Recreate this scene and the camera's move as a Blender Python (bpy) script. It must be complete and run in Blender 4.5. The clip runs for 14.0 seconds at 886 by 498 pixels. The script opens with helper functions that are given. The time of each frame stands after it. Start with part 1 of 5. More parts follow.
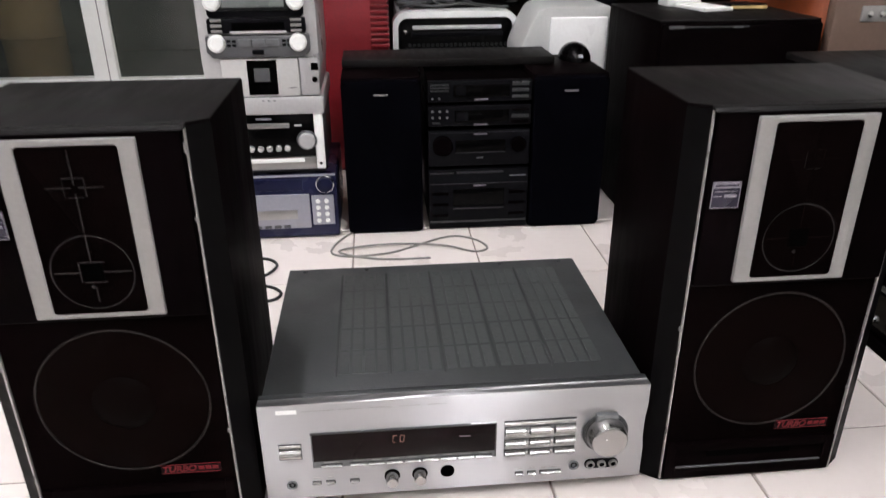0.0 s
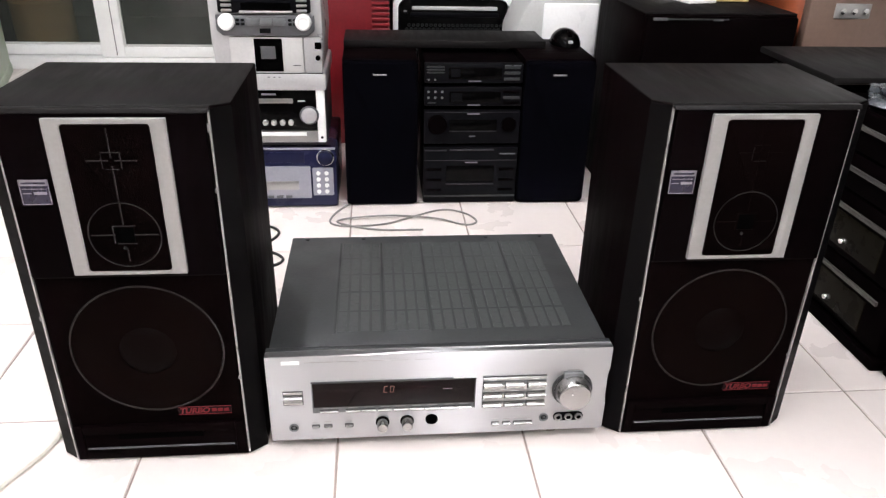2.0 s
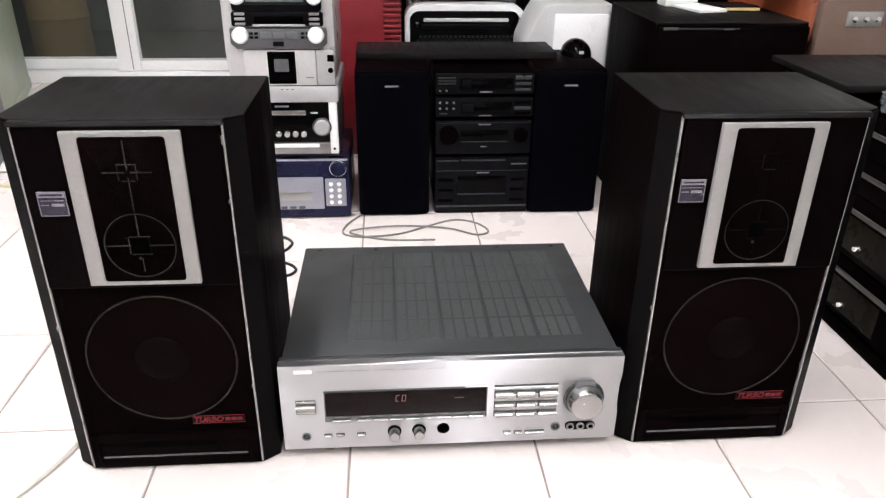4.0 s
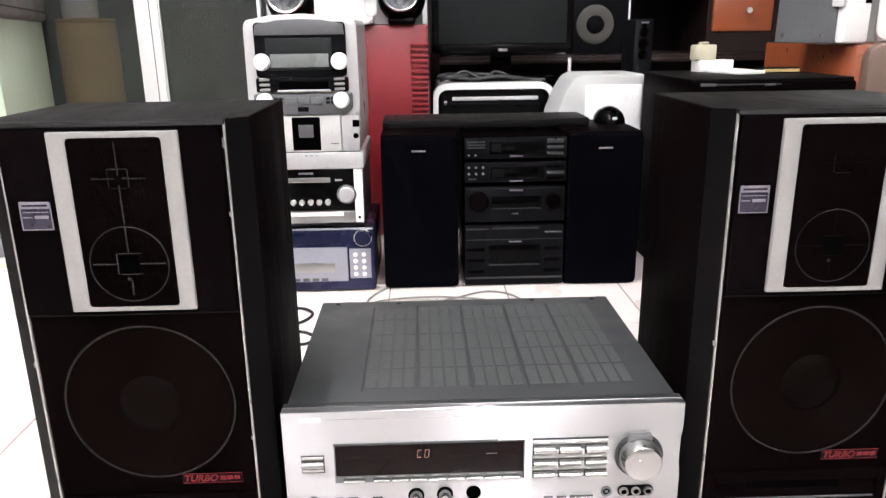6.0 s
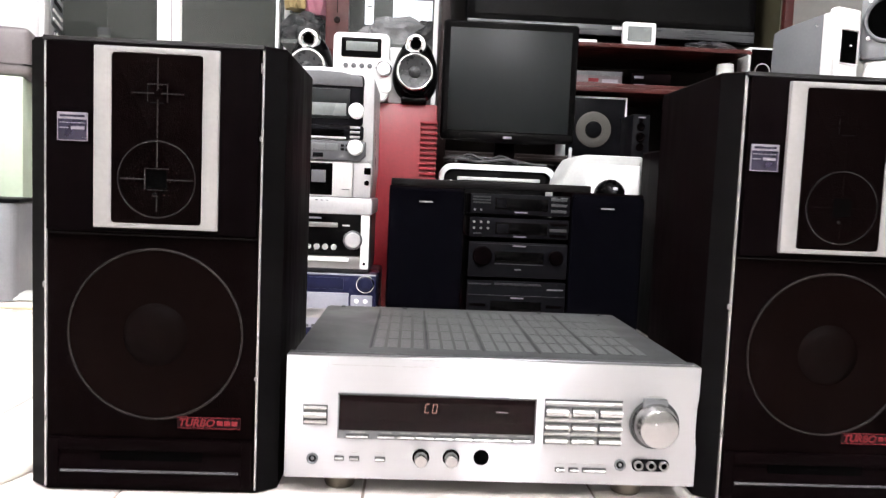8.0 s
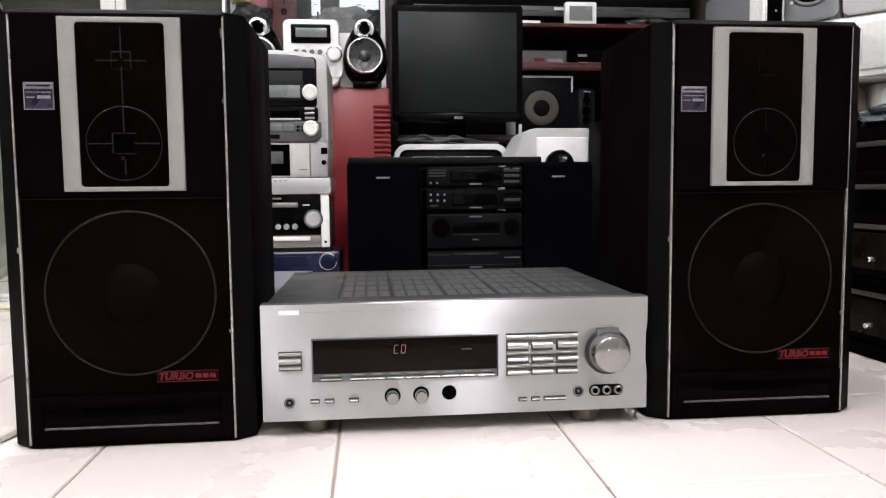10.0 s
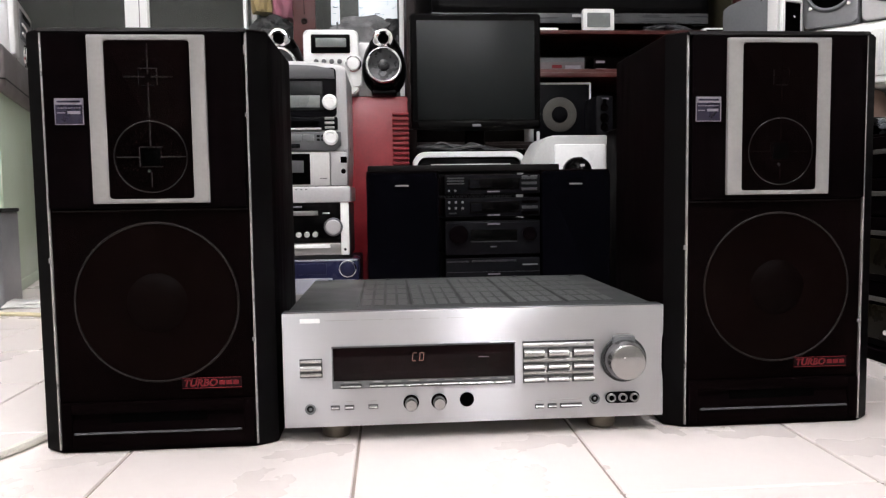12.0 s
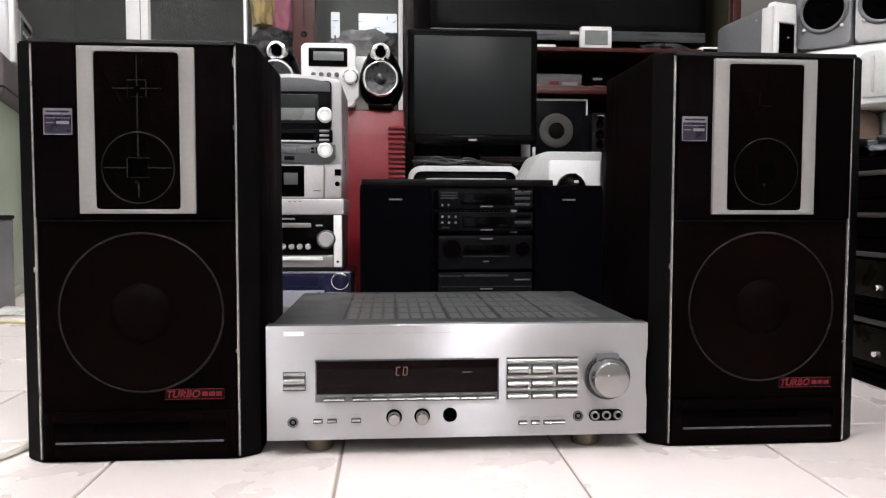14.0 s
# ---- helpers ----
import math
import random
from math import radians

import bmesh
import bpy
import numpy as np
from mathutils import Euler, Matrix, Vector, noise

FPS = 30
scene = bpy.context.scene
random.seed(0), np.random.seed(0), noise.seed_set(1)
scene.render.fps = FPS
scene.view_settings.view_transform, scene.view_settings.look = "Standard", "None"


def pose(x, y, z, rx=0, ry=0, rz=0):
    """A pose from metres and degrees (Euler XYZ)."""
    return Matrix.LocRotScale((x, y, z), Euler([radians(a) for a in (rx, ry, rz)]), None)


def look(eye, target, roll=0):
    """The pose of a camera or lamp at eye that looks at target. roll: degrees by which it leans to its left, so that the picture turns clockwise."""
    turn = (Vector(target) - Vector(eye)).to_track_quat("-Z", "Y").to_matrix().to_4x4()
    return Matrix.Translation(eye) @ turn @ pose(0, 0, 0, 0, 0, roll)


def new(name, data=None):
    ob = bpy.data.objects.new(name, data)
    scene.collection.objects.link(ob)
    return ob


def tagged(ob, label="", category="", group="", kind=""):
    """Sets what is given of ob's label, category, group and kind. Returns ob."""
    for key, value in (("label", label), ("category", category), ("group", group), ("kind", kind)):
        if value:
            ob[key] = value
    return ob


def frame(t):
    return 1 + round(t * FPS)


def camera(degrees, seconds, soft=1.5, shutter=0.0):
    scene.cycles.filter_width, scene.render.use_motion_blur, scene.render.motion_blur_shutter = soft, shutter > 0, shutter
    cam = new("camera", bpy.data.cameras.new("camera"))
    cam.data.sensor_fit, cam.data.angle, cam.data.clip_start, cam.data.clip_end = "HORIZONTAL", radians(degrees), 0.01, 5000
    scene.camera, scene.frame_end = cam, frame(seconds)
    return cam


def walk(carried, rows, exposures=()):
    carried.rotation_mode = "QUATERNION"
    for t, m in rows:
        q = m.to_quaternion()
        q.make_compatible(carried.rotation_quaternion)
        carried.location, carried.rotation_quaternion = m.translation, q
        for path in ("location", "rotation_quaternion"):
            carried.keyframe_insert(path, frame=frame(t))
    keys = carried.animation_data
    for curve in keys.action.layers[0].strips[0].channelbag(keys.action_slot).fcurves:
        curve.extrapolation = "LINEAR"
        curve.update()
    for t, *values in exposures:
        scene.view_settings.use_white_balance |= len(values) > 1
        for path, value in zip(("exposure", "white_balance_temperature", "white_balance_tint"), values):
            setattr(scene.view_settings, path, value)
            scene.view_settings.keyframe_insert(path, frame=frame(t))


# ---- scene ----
cam = camera(62.4, 14.0, soft=1.3, shutter=0.4)
PATH = [
    (0, (-0.075, -0.657, 0.626), (0.089, 1.156, -0.203), -0.3),
    (0.5, (-0.075, -0.717, 0.67), (0.053, 1.12, -0.11), -0.5),
    (1, (-0.069, -0.741, 0.667), (0.078, 1.058, -0.195), 0.8),
    (1.5, (-0.069, -0.746, 0.669), (0.15, 1.04, -0.203), 0.9),
    (2, (-0.077, -0.747, 0.67), (0.1, 1.031, -0.229), 1.5),
    (2.5, (-0.074, -0.749, 0.669), (0.08, 1.035, -0.221), 1.1),
    (3, (-0.075, -0.753, 0.672), (0.07, 1.041, -0.2), 0.9),
    (5.3, (-0.074, -0.752, 0.666), (0.053, 1.041, -0.211), 0.1),
    (5.5, (-0.077, -0.748, 0.653), (0.045, 1.076, -0.16), -0.7),
    (6, (-0.062, -0.7, 0.534), (-0.007, 1.218, -0.033), -0.8),
    (6.5, (-0.071, -0.678, 0.45), (-0.008, 1.282, 0.055), -0.5),
    (7, (-0.088, -0.695, 0.375), (-0.013, 1.28, 0.068), 0.5),
    (7.5, (-0.082, -0.702, 0.345), (0.002, 1.271, 0.029), -0.4),
    (8, (-0.093, -0.748, 0.322), (-0.008, 1.244, 0.167), 2.4),
    (8.2, (-0.091, -0.769, 0.309), (0.04, 1.219, 0.137), 1.5),
    (10.3, (-0.1, -0.801, 0.271), (0.107, 1.182, 0.12), -0.9),
    (10.5, (-0.103, -0.802, 0.275), (0.102, 1.183, 0.143), -1.4),
    (11, (-0.113, -0.811, 0.278), (0.06, 1.179, 0.175), -0.6),
    (11.5, (-0.109, -0.811, 0.277), (0.083, 1.178, 0.18), -0.4),
    (12, (-0.096, -0.815, 0.277), (0.049, 1.175, 0.132), -0.8),
    (12.5, (-0.081, -0.82, 0.278), (0.054, 1.171, 0.138), 0.1),
    (13, (-0.079, -0.819, 0.28), (0.065, 1.171, 0.142), 0.5),
    (13.5, (-0.081, -0.818, 0.282), (0.076, 1.174, 0.181), 0.3),
    (14, (-0.08, -0.818, 0.279), (0.066, 1.174, 0.17), 0.1),
]
EXPOSURES = [(0, -0.4), (0.5, -0.1), (1.0, 0.0), (3.0, 0.0), (5.3, 0.05), (6.0, 0.4), (6.5, 0.62), (7.5, 0.7), (8.2, 0.62), (10.3, -0.29), (14.0, -0.28)]
walk(cam, [(t, look(eye, target, roll)) for t, eye, target, roll in PATH], EXPOSURES)

# ---- world and light ----
world = bpy.data.worlds.new("world")
scene.world = world
world.use_nodes = True
world.node_tree.nodes["Background"].inputs[0].default_value = (0.75, 0.85, 1.0, 1)
world.node_tree.nodes["Background"].inputs[1].default_value = 0.25
TUBE_GLOW = 298.0
LAMPS = [(-1.30, -1.10, (0.0,)), (-0.60, 0.40, (0.0,)), (0.46, -1.75, (-0.13, 0.13))]


# ---- materials ----
def mat(name, color, rough=0.5, metal=0.0, var=0.12, scale=18.0, bump=0.05, stretch=(1, 1, 1), coat=0.0, rvar=0.1, emit=0.0, rand=0.0, spec=0.5, aniso=0.0, dust=0.0):
    m = bpy.data.materials.new(name)
    m.use_nodes = True
    nt = m.node_tree
    p = nt.nodes["Principled BSDF"]
    p.inputs["Metallic"].default_value = metal
    p.inputs["Coat Weight"].default_value = coat
    p.inputs["Specular IOR Level"].default_value = spec
    # plain sheen weight: lifts a surface seen at a grazing angle
    p.inputs["Sheen Weight"].default_value = dust
    if aniso:
        p.inputs["Anisotropic"].default_value = aniso
        p.inputs["Anisotropic Rotation"].default_value = 0.25
        tg = nt.nodes.new("ShaderNodeTangent")
        tg.direction_type, tg.axis = "RADIAL", "Z"
        nt.links.new(tg.outputs[0], p.inputs["Tangent"])
    co = nt.nodes.new("ShaderNodeTexCoord")
    mp = nt.nodes.new("ShaderNodeMapping")
    mp.inputs["Scale"].default_value = stretch
    nt.links.new(co.outputs["Object"], mp.inputs["Vector"])
    n1 = nt.nodes.new("ShaderNodeTexNoise")
    n1.inputs["Scale"].default_value, n1.inputs["Detail"].default_value = scale, 5
    n2 = nt.nodes.new("ShaderNodeTexNoise")
    n2.inputs["Scale"].default_value, n2.inputs["Detail"].default_value = scale * 14, 3
    for n in (n1, n2):
        nt.links.new(mp.outputs["Vector"], n.inputs["Vector"])
    add = nt.nodes.new("ShaderNodeMath")
    add.operation = "ADD"
    nt.links.new(n1.outputs["Fac"], add.inputs[0])
    nt.links.new(n2.outputs["Fac"], add.inputs[1])
    last = add.outputs[0]
    if rand:
        info = nt.nodes.new("ShaderNodeObjectInfo")
        k = nt.nodes.new("ShaderNodeMath")
        k.operation = "MULTIPLY_ADD"
        k.inputs[1].default_value = rand
        nt.links.new(info.outputs["Random"], k.inputs[0])
        nt.links.new(last, k.inputs[2])
        last = k.outputs[0]
    ramp = nt.nodes.new("ShaderNodeMapRange")
    ramp.inputs["From Min"].default_value, ramp.inputs["From Max"].default_value = 0.6, 1.4 + rand
    ramp.inputs["To Min"].default_value, ramp.inputs["To Max"].default_value = 1 - var, 1 + var
    nt.links.new(last, ramp.inputs["Value"])
    mul = nt.nodes.new("ShaderNodeVectorMath")
    mul.operation = "SCALE"
    mul.inputs[0].default_value = color[:3]
    nt.links.new(ramp.outputs[0], mul.inputs["Scale"])
    nt.links.new(mul.outputs[0], p.inputs["Base Color"])
    rr = nt.nodes.new("ShaderNodeMapRange")
    rr.inputs["From Min"].default_value, rr.inputs["From Max"].default_value = 0.3, 0.7
    rr.inputs["To Min"].default_value, rr.inputs["To Max"].default_value = max(rough - rvar, 0.02), min(rough + rvar, 1)
    nt.links.new(n1.outputs["Fac"], rr.inputs["Value"])
    nt.links.new(rr.outputs[0], p.inputs["Roughness"])
    if bump:
        b = nt.nodes.new("ShaderNodeBump")
        b.inputs["Strength"].default_value, b.inputs["Distance"].default_value = bump, 0.002
        nt.links.new(n2.outputs["Fac"], b.inputs["Height"])
        nt.links.new(b.outputs[0], p.inputs["Normal"])
    if emit:
        p.inputs["Emission Color"].default_value = (*color[:3], 1)
        p.inputs["Emission Strength"].default_value = emit
    return m


def glass_mat(name, tint=(0.9, 0.95, 0.93), rough=0.03, alpha=0.25):
    m = bpy.data.materials.new(name)
    m.use_nodes = True
    p = m.node_tree.nodes["Principled BSDF"]
    p.inputs["Base Color"].default_value = (*tint, 1)
    p.inputs["Roughness"].default_value = rough
    p.inputs["Alpha"].default_value = alpha
    return m


TILE = mat("ceramic_tile", (0.765, 0.705, 0.670), 0.29, 0, 0.03, 5, 0.0, rvar=0.04, rand=0.3)
GROUT = mat("grout", (0.30, 0.25, 0.22), 0.9, 0, 0.2, 30, 0.2)
PAINT = mat("wall_paint", (0.34, 0.34, 0.32), 0.8, 0, 0.06, 3, 0.05)
CEIL = mat("ceiling_paint", (0.8, 0.8, 0.78), 0.9, 0, 0.04, 3, 0.05)
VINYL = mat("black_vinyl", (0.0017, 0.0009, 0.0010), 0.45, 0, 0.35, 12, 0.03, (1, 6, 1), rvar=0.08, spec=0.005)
# VINYL greyed for upper faces: light from above is put into the colour
VINYLTOP = mat("toplit_black_veneer", (0.0064, 0.0058, 0.0058), 0.48, 0, 0.09, 14, 0.03, (6, 1, 1), rvar=0.05, spec=0.07)
CLOTH = mat("grille_cloth", (0.0016, 0.0009, 0.0009), 0.85, 0, 0.3, 60, 0.35, spec=0.002)
PLASTIC = mat("black_plastic", (0.0012, 0.0007, 0.0008), 0.42, 0, 0.25, 25, 0.04, spec=0.005)
GLOSS = mat("gloss_black_plastic", (0.0014, 0.0013, 0.0014), 0.16, 0, 0.2, 10, 0.0, rvar=0.05, spec=0.06)
HOLE = mat("dark_hole", (0.0008, 0.0008, 0.0008), 0.9, 0, 0.2, 20, 0.0, spec=0.0)
DARKGREY = mat("dark_grey_paint", (0.027, 0.0290, 0.030), 0.38, 0.2, 0.2, 16, 0.08, spec=0.55)
# COVER and VENT get added sheen to imitate the top's brightness at low angles
COVER = mat("sheen_cover_paint", (0.026, 0.0280, 0.029), 0.42, 0.2, 0.2, 16, 0.08, spec=0.45, dust=0.10)
VENT = mat("vent_perforation", (0.032, 0.037, 0.036), 0.34, 0.2, 0.14, 40, 0.05, (1, 30, 1), spec=0.5, dust=0.20)
SILVER = mat("champagne_aluminium", (0.495, 0.499, 0.512), 0.40, 0.92, 0.012, 6, 0.0, (1, 1, 50), rvar=0.003, aniso=1.0)
SILVERB = mat("button_aluminium", (0.36, 0.355, 0.345), 0.30, 0.85, 0.04, 20, 0.0, rvar=0.03)
FRAME = mat("frame_silver_paint", (0.250, 0.244, 0.238), 0.5, 0.25, 0.06, 18, 0.06, spec=0.3)
STRIP = mat("worn_silver_strip", (0.36, 0.35, 0.33), 0.35, 0.6, 0.4, 40, 0.1)
KNOB = mat("polished_aluminium", (0.33, 0.325, 0.32), 0.19, 0.95, 0.03, 10, 0, rvar=0.03)
CHROME = mat("chrome", (0.82, 0.82, 0.82), 0.12, 1, 0.03, 10, 0)
WHITE = mat("white_plastic", (0.84, 0.85, 0.84), 0.35, 0, 0.05, 12, 0.03)
OFFWHITE = mat("aged_white_plastic", (0.58, 0.585, 0.56), 0.45, 0, 0.1, 12, 0.04)
GREYP = mat("silver_grey_plastic", (0.54, 0.54, 0.54), 0.38, 0.15, 0.08, 14, 0.03)
MIDGREY = mat("mid_grey_plastic", (0.075, 0.077, 0.082), 0.45, 0.1, 0.12, 14, 0.04)
BLUEP = mat("blue_violet_plastic", (0.012, 0.013, 0.038), 0.30, 0.0, 0.15, 14, 0.03, spec=0.15)
RED = mat("red_paint", (0.19, 0.008, 0.014), 0.38, 0.1, 0.18, 9, 0.05)
REDTEXT = mat("red_print", (0.12, 0.010, 0.014), 0.5, 0, 0.5, 60, 0.05, spec=0.15)
PURPLE = mat("badge_violet", (0.013, 0.010, 0.026), 0.3, 0.3, 0.15, 60, 0.05)
LILAC = mat("badge_print", (0.19, 0.175, 0.20), 0.4, 0.2, 0.1, 60, 0.0)
SCREEN = mat("screen_glass", (0.0075, 0.0090, 0.0092), 0.38, 0, 0.1, 5, 0.0, rvar=0.02, spec=0.15)
DISPLAY = mat("tinted_window", (0.0035, 0.0012, 0.0014), 0.12, 0, 0.1, 10, 0.0, rvar=0.03, spec=0.09)
LIT = mat("display_segments", (0.20, 0.10, 0.08), 0.5, 0, 0.0, 10, 0, emit=0.07)
CAP = mat("dust_cap", (0.0020, 0.0010, 0.0009), 0.45, 0, 0.25, 30, 0.04, spec=0.012)
CONE = mat("woofer_cone", (0.0019, 0.0009, 0.0008), 0.45, 0, 0.3, 30, 0.08, spec=0.006)
RING = mat("woofer_ring", (0.013, 0.011, 0.0105), 0.38, 0.2, 0.90, 9, 0.0, spec=0.15)
THREAD = mat("driver_lines", (0.011, 0.0105, 0.0105), 0.4, 0.2, 0.7, 25, 0.0, spec=0.25)
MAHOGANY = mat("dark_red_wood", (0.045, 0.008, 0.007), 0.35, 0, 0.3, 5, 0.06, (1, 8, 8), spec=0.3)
# MAHOGANY darkened: the shade inside the wall unit is put into the colour
SHADEDWOOD = mat("shaded_wood_board", (0.010, 0.0045, 0.004), 0.5, 0, 0.3, 5, 0.06, (1, 8, 8), spec=0.2)
ORANGE = mat("orange_wood", (0.24, 0.055, 0.018), 0.35, 0, 0.25, 5, 0.06, (1, 8, 8))
TAN = mat("tan_laminate", (0.135, 0.086, 0.066), 0.5, 0, 0.12, 7, 0.06)
GREEN = mat("pale_green_paint", (0.47, 0.56, 0.43), 0.45, 0, 0.05, 6, 0.04)
ALU = mat("white_aluminium", (0.86, 0.87, 0.86), 0.35, 0.0, 0.04, 8, 0.02)
RUBBER = mat("grey_cable", (0.20, 0.195, 0.18), 0.6, 0, 0.1, 30, 0.0)
CABLEB = mat("black_cable", (0.008, 0.008, 0.009), 0.5, 0, 0.1, 30, 0.0)
CABLEW = mat("white_cable", (0.72, 0.70, 0.62), 0.5, 0, 0.1, 30, 0.0)
PAPER = mat("paper", (0.78, 0.78, 0.76), 0.8, 0, 0.05, 20, 0.02)
YELLOW = mat("yellow_cloth", (0.50, 0.38, 0.16), 0.9, 0, 0.3, 30, 0.3)
PINK = mat("pink_cloth", (0.45, 0.16, 0.22), 0.9, 0, 0.3, 30, 0.3)
GREYGREEN = mat("grey_green_board", (0.11, 0.12, 0.11), 0.5, 0, 0.25, 8, 0.05)
BAG = mat("clear_bag", (0.32, 0.325, 0.33), 0.22, 0, 0.4, 18, 0.6)
BLUEBAG = mat("bluish_bag", (0.040, 0.045, 0.050), 0.22, 0, 0.5, 18, 0.5)
DARKBAG = mat("dark_bag", (0.03, 0.03, 0.033), 0.3, 0, 0.4, 18, 0.6)
CARTON = mat("printed_carton", (0.085, 0.072, 0.076), 0.6, 0, 0.4, 40, 0.05)
TUBE = mat("lamp_tube", (1.03, 1.0, 1.05), 0.5, 0, 0.0, 5, 0, emit=TUBE_GLOW)
GOLD = mat("brassy_foot", (0.13, 0.11, 0.085), 0.4, 0.5, 0.1, 20, 0.0)
NAVYCLOTH = mat("navy_black_cloth", (0.0011, 0.0011, 0.0018), 0.85, 0, 0.3, 80, 0.4, spec=0.003)
CHARCOAL = mat("charcoal_plastic", (0.0036, 0.0036, 0.0045), 0.4, 0, 0.2, 20, 0.05, spec=0.03)
NAVY = mat("navy_plastic", (0.007, 0.008, 0.026), 0.3, 0, 0.15, 20, 0.02, spec=0.12)
LCD = mat("lcd_glass", (0.14, 0.155, 0.15), 0.25, 0, 0.12, 12, 0.0)
LIGHTGREY = mat("light_grey_plastic", (0.66, 0.66, 0.65), 0.4, 0.1, 0.06, 12, 0.03)
STEEL = mat("steel_grey_plastic", (0.115, 0.12, 0.125), 0.45, 0.2, 0.12, 12, 0.04)
CONEGREY = mat("grey_cone", (0.050, 0.047, 0.040), 0.6, 0, 0.2, 20, 0.1)
TAUPE = mat("taupe_plastic", (0.13, 0.115, 0.115), 0.45, 0, 0.1, 8, 0.03)
CREAM = mat("cream_plastic", (0.46, 0.43, 0.32), 0.45, 0, 0.1, 20, 0.02)
BLUESILVER = mat("bluish_silver", (0.29, 0.295, 0.34), 0.38, 0.3, 0.08, 14, 0.03)
CABLEY = mat("yellowed_cable", (0.66, 0.60, 0.40), 0.5, 0, 0.1, 30, 0.0)
RACKTRIM = mat("dull_rack_trim", (0.065, 0.063, 0.058), 0.45, 0.4, 0.25, 20, 0.02)
BEVEL = mat("satin_black_laminate", (0.0018, 0.0016, 0.0017), 0.40, 0, 0.2, 14, 0.03, (1, 1, 6), spec=0.022)
PLATE = mat("dull_red_plate", (0.007, 0.0020, 0.0024), 0.5, 0, 0.5, 50, 0.05, spec=0.05)
OLIVE = mat("olive_board", (0.035, 0.031, 0.017), 0.5, 0, 0.3, 7, 0.04)
PILEGREY = mat("pile_grey_plastic", (0.22, 0.225, 0.235), 0.42, 0.2, 0.1, 14, 0.03)
STEREOGREY = mat("silver_stereo_plastic", (0.45, 0.45, 0.455), 0.36, 0.25, 0.08, 14, 0.03)
DECKGREY = mat("pale_deck_plastic", (0.52, 0.52, 0.51), 0.4, 0.15, 0.06, 12, 0.03)
DIMTRIM = mat("dim_trim", (0.030, 0.030, 0.034), 0.40, 0.3, 0.2, 20, 0.02, spec=0.3)
PRINTERGREY = mat("printer_shell_plastic", (0.44, 0.45, 0.44), 0.45, 0, 0.08, 12, 0.04)
BANDGREY = mat("television_band", (0.048, 0.050, 0.054), 0.30, 0.2, 0.35, 6, 0.0, (1, 1, 12), spec=0.4)
DRIVERGLOSS = mat("driver_gloss", (0.0025, 0.0020, 0.0020), 0.20, 0, 0.3, 20, 0.0, rvar=0.06, spec=0.16)
RIBBED = mat("brushed_key", (0.40, 0.395, 0.385), 0.24, 0.92, 0.05, 30, 0.0, rvar=0.03)
POST = mat("pale_key_post", (0.62, 0.615, 0.60), 0.30, 0.6, 0.04, 20, 0.0)
SEAM = mat("dark_seam", (0.022, 0.0235, 0.0245), 0.5, 0.2, 0.2, 16, 0.05)
DECKWIN = mat("deck_window", (0.006, 0.005, 0.003), 0.3, 0, 0.4, 30, 0.0, spec=0.04)
GLOWPANE = mat("glowing_pane", (0.90, 0.95, 1.0), 0.5, 0, 0.15, 12, 0.0, emit=0.9)
EGGCONE = mat("egg_cone", (0.030, 0.031, 0.033), 0.3, 0.3, 0.6, 60, 0.2)
# gloom of the unlit room beyond the door, put into the wall colour
GLOOM = mat("gloom_tinted_wall", (0.030, 0.031, 0.029), 0.8, 0, 0.3, 3, 0.05)
OCHRE = mat("ochre_paint", (0.60, 0.39, 0.14), 0.6, 0, 0.25, 6, 0.05)
GLASS = glass_mat("clear_glass", (0.04, 0.045, 0.042), 0.03, 0.12)
SMOKED = glass_mat("smoked_glass", (0.055, 0.060, 0.053), 0.06, 0.55)


# ---- mesh helpers ----
def B():
    return bmesh.new()


def box(bm, x0, x1, y0, y1, z0, z1, bev=0.0, seg=2):
    t = bmesh.new()
    bmesh.ops.create_cube(t, size=1)
    for v in t.verts:
        v.co = (x0 + (v.co.x + 0.5) * (x1 - x0), y0 + (v.co.y + 0.5) * (y1 - y0), z0 + (v.co.z + 0.5) * (z1 - z0))
    if bev:
        bmesh.ops.bevel(t, geom=t.edges[:], offset=bev, segments=seg, affect="EDGES", profile=0.5)
    return merge(bm, t)


def merge(bm, t):
    me = bpy.data.meshes.new("t")
    t.to_mesh(me)
    t.free()
    bm.from_mesh(me)
    bpy.data.meshes.remove(me)
    return bm


def turn(bm, profile, c=(0, 0, 0), axis="y", seg=32, sx=1.0, sz=1.0):
    """A turned form: profile of (radius, distance along the axis), open ends where the radius is not 0."""
    t = bmesh.new()
    rings = []
    for r, d in profile:
        ring = []
        for i in range(seg if r > 1e-6 else 1):
            a = 2 * math.pi * i / seg
            u, w = r * math.cos(a) * sx, r * math.sin(a) * sz
            co = {"y": (u, d, w), "z": (u, w, d), "x": (d, u, w)}[axis]
            ring.append(t.verts.new((co[0] + c[0], co[1] + c[1], co[2] + c[2])))
        rings.append(ring)
    for a, b in zip(rings, rings[1:]):
        n = max(len(a), len(b))
        for i in range(n):
            f = [a[i % len(a)], a[(i + 1) % len(a)], b[(i + 1) % len(b)], b[i % len(b)]]
            f = list(dict.fromkeys(f))
            if len(f) > 2:
                t.faces.new(f)
    bmesh.ops.recalc_face_normals(t, faces=t.faces[:])
    return merge(bm, t)


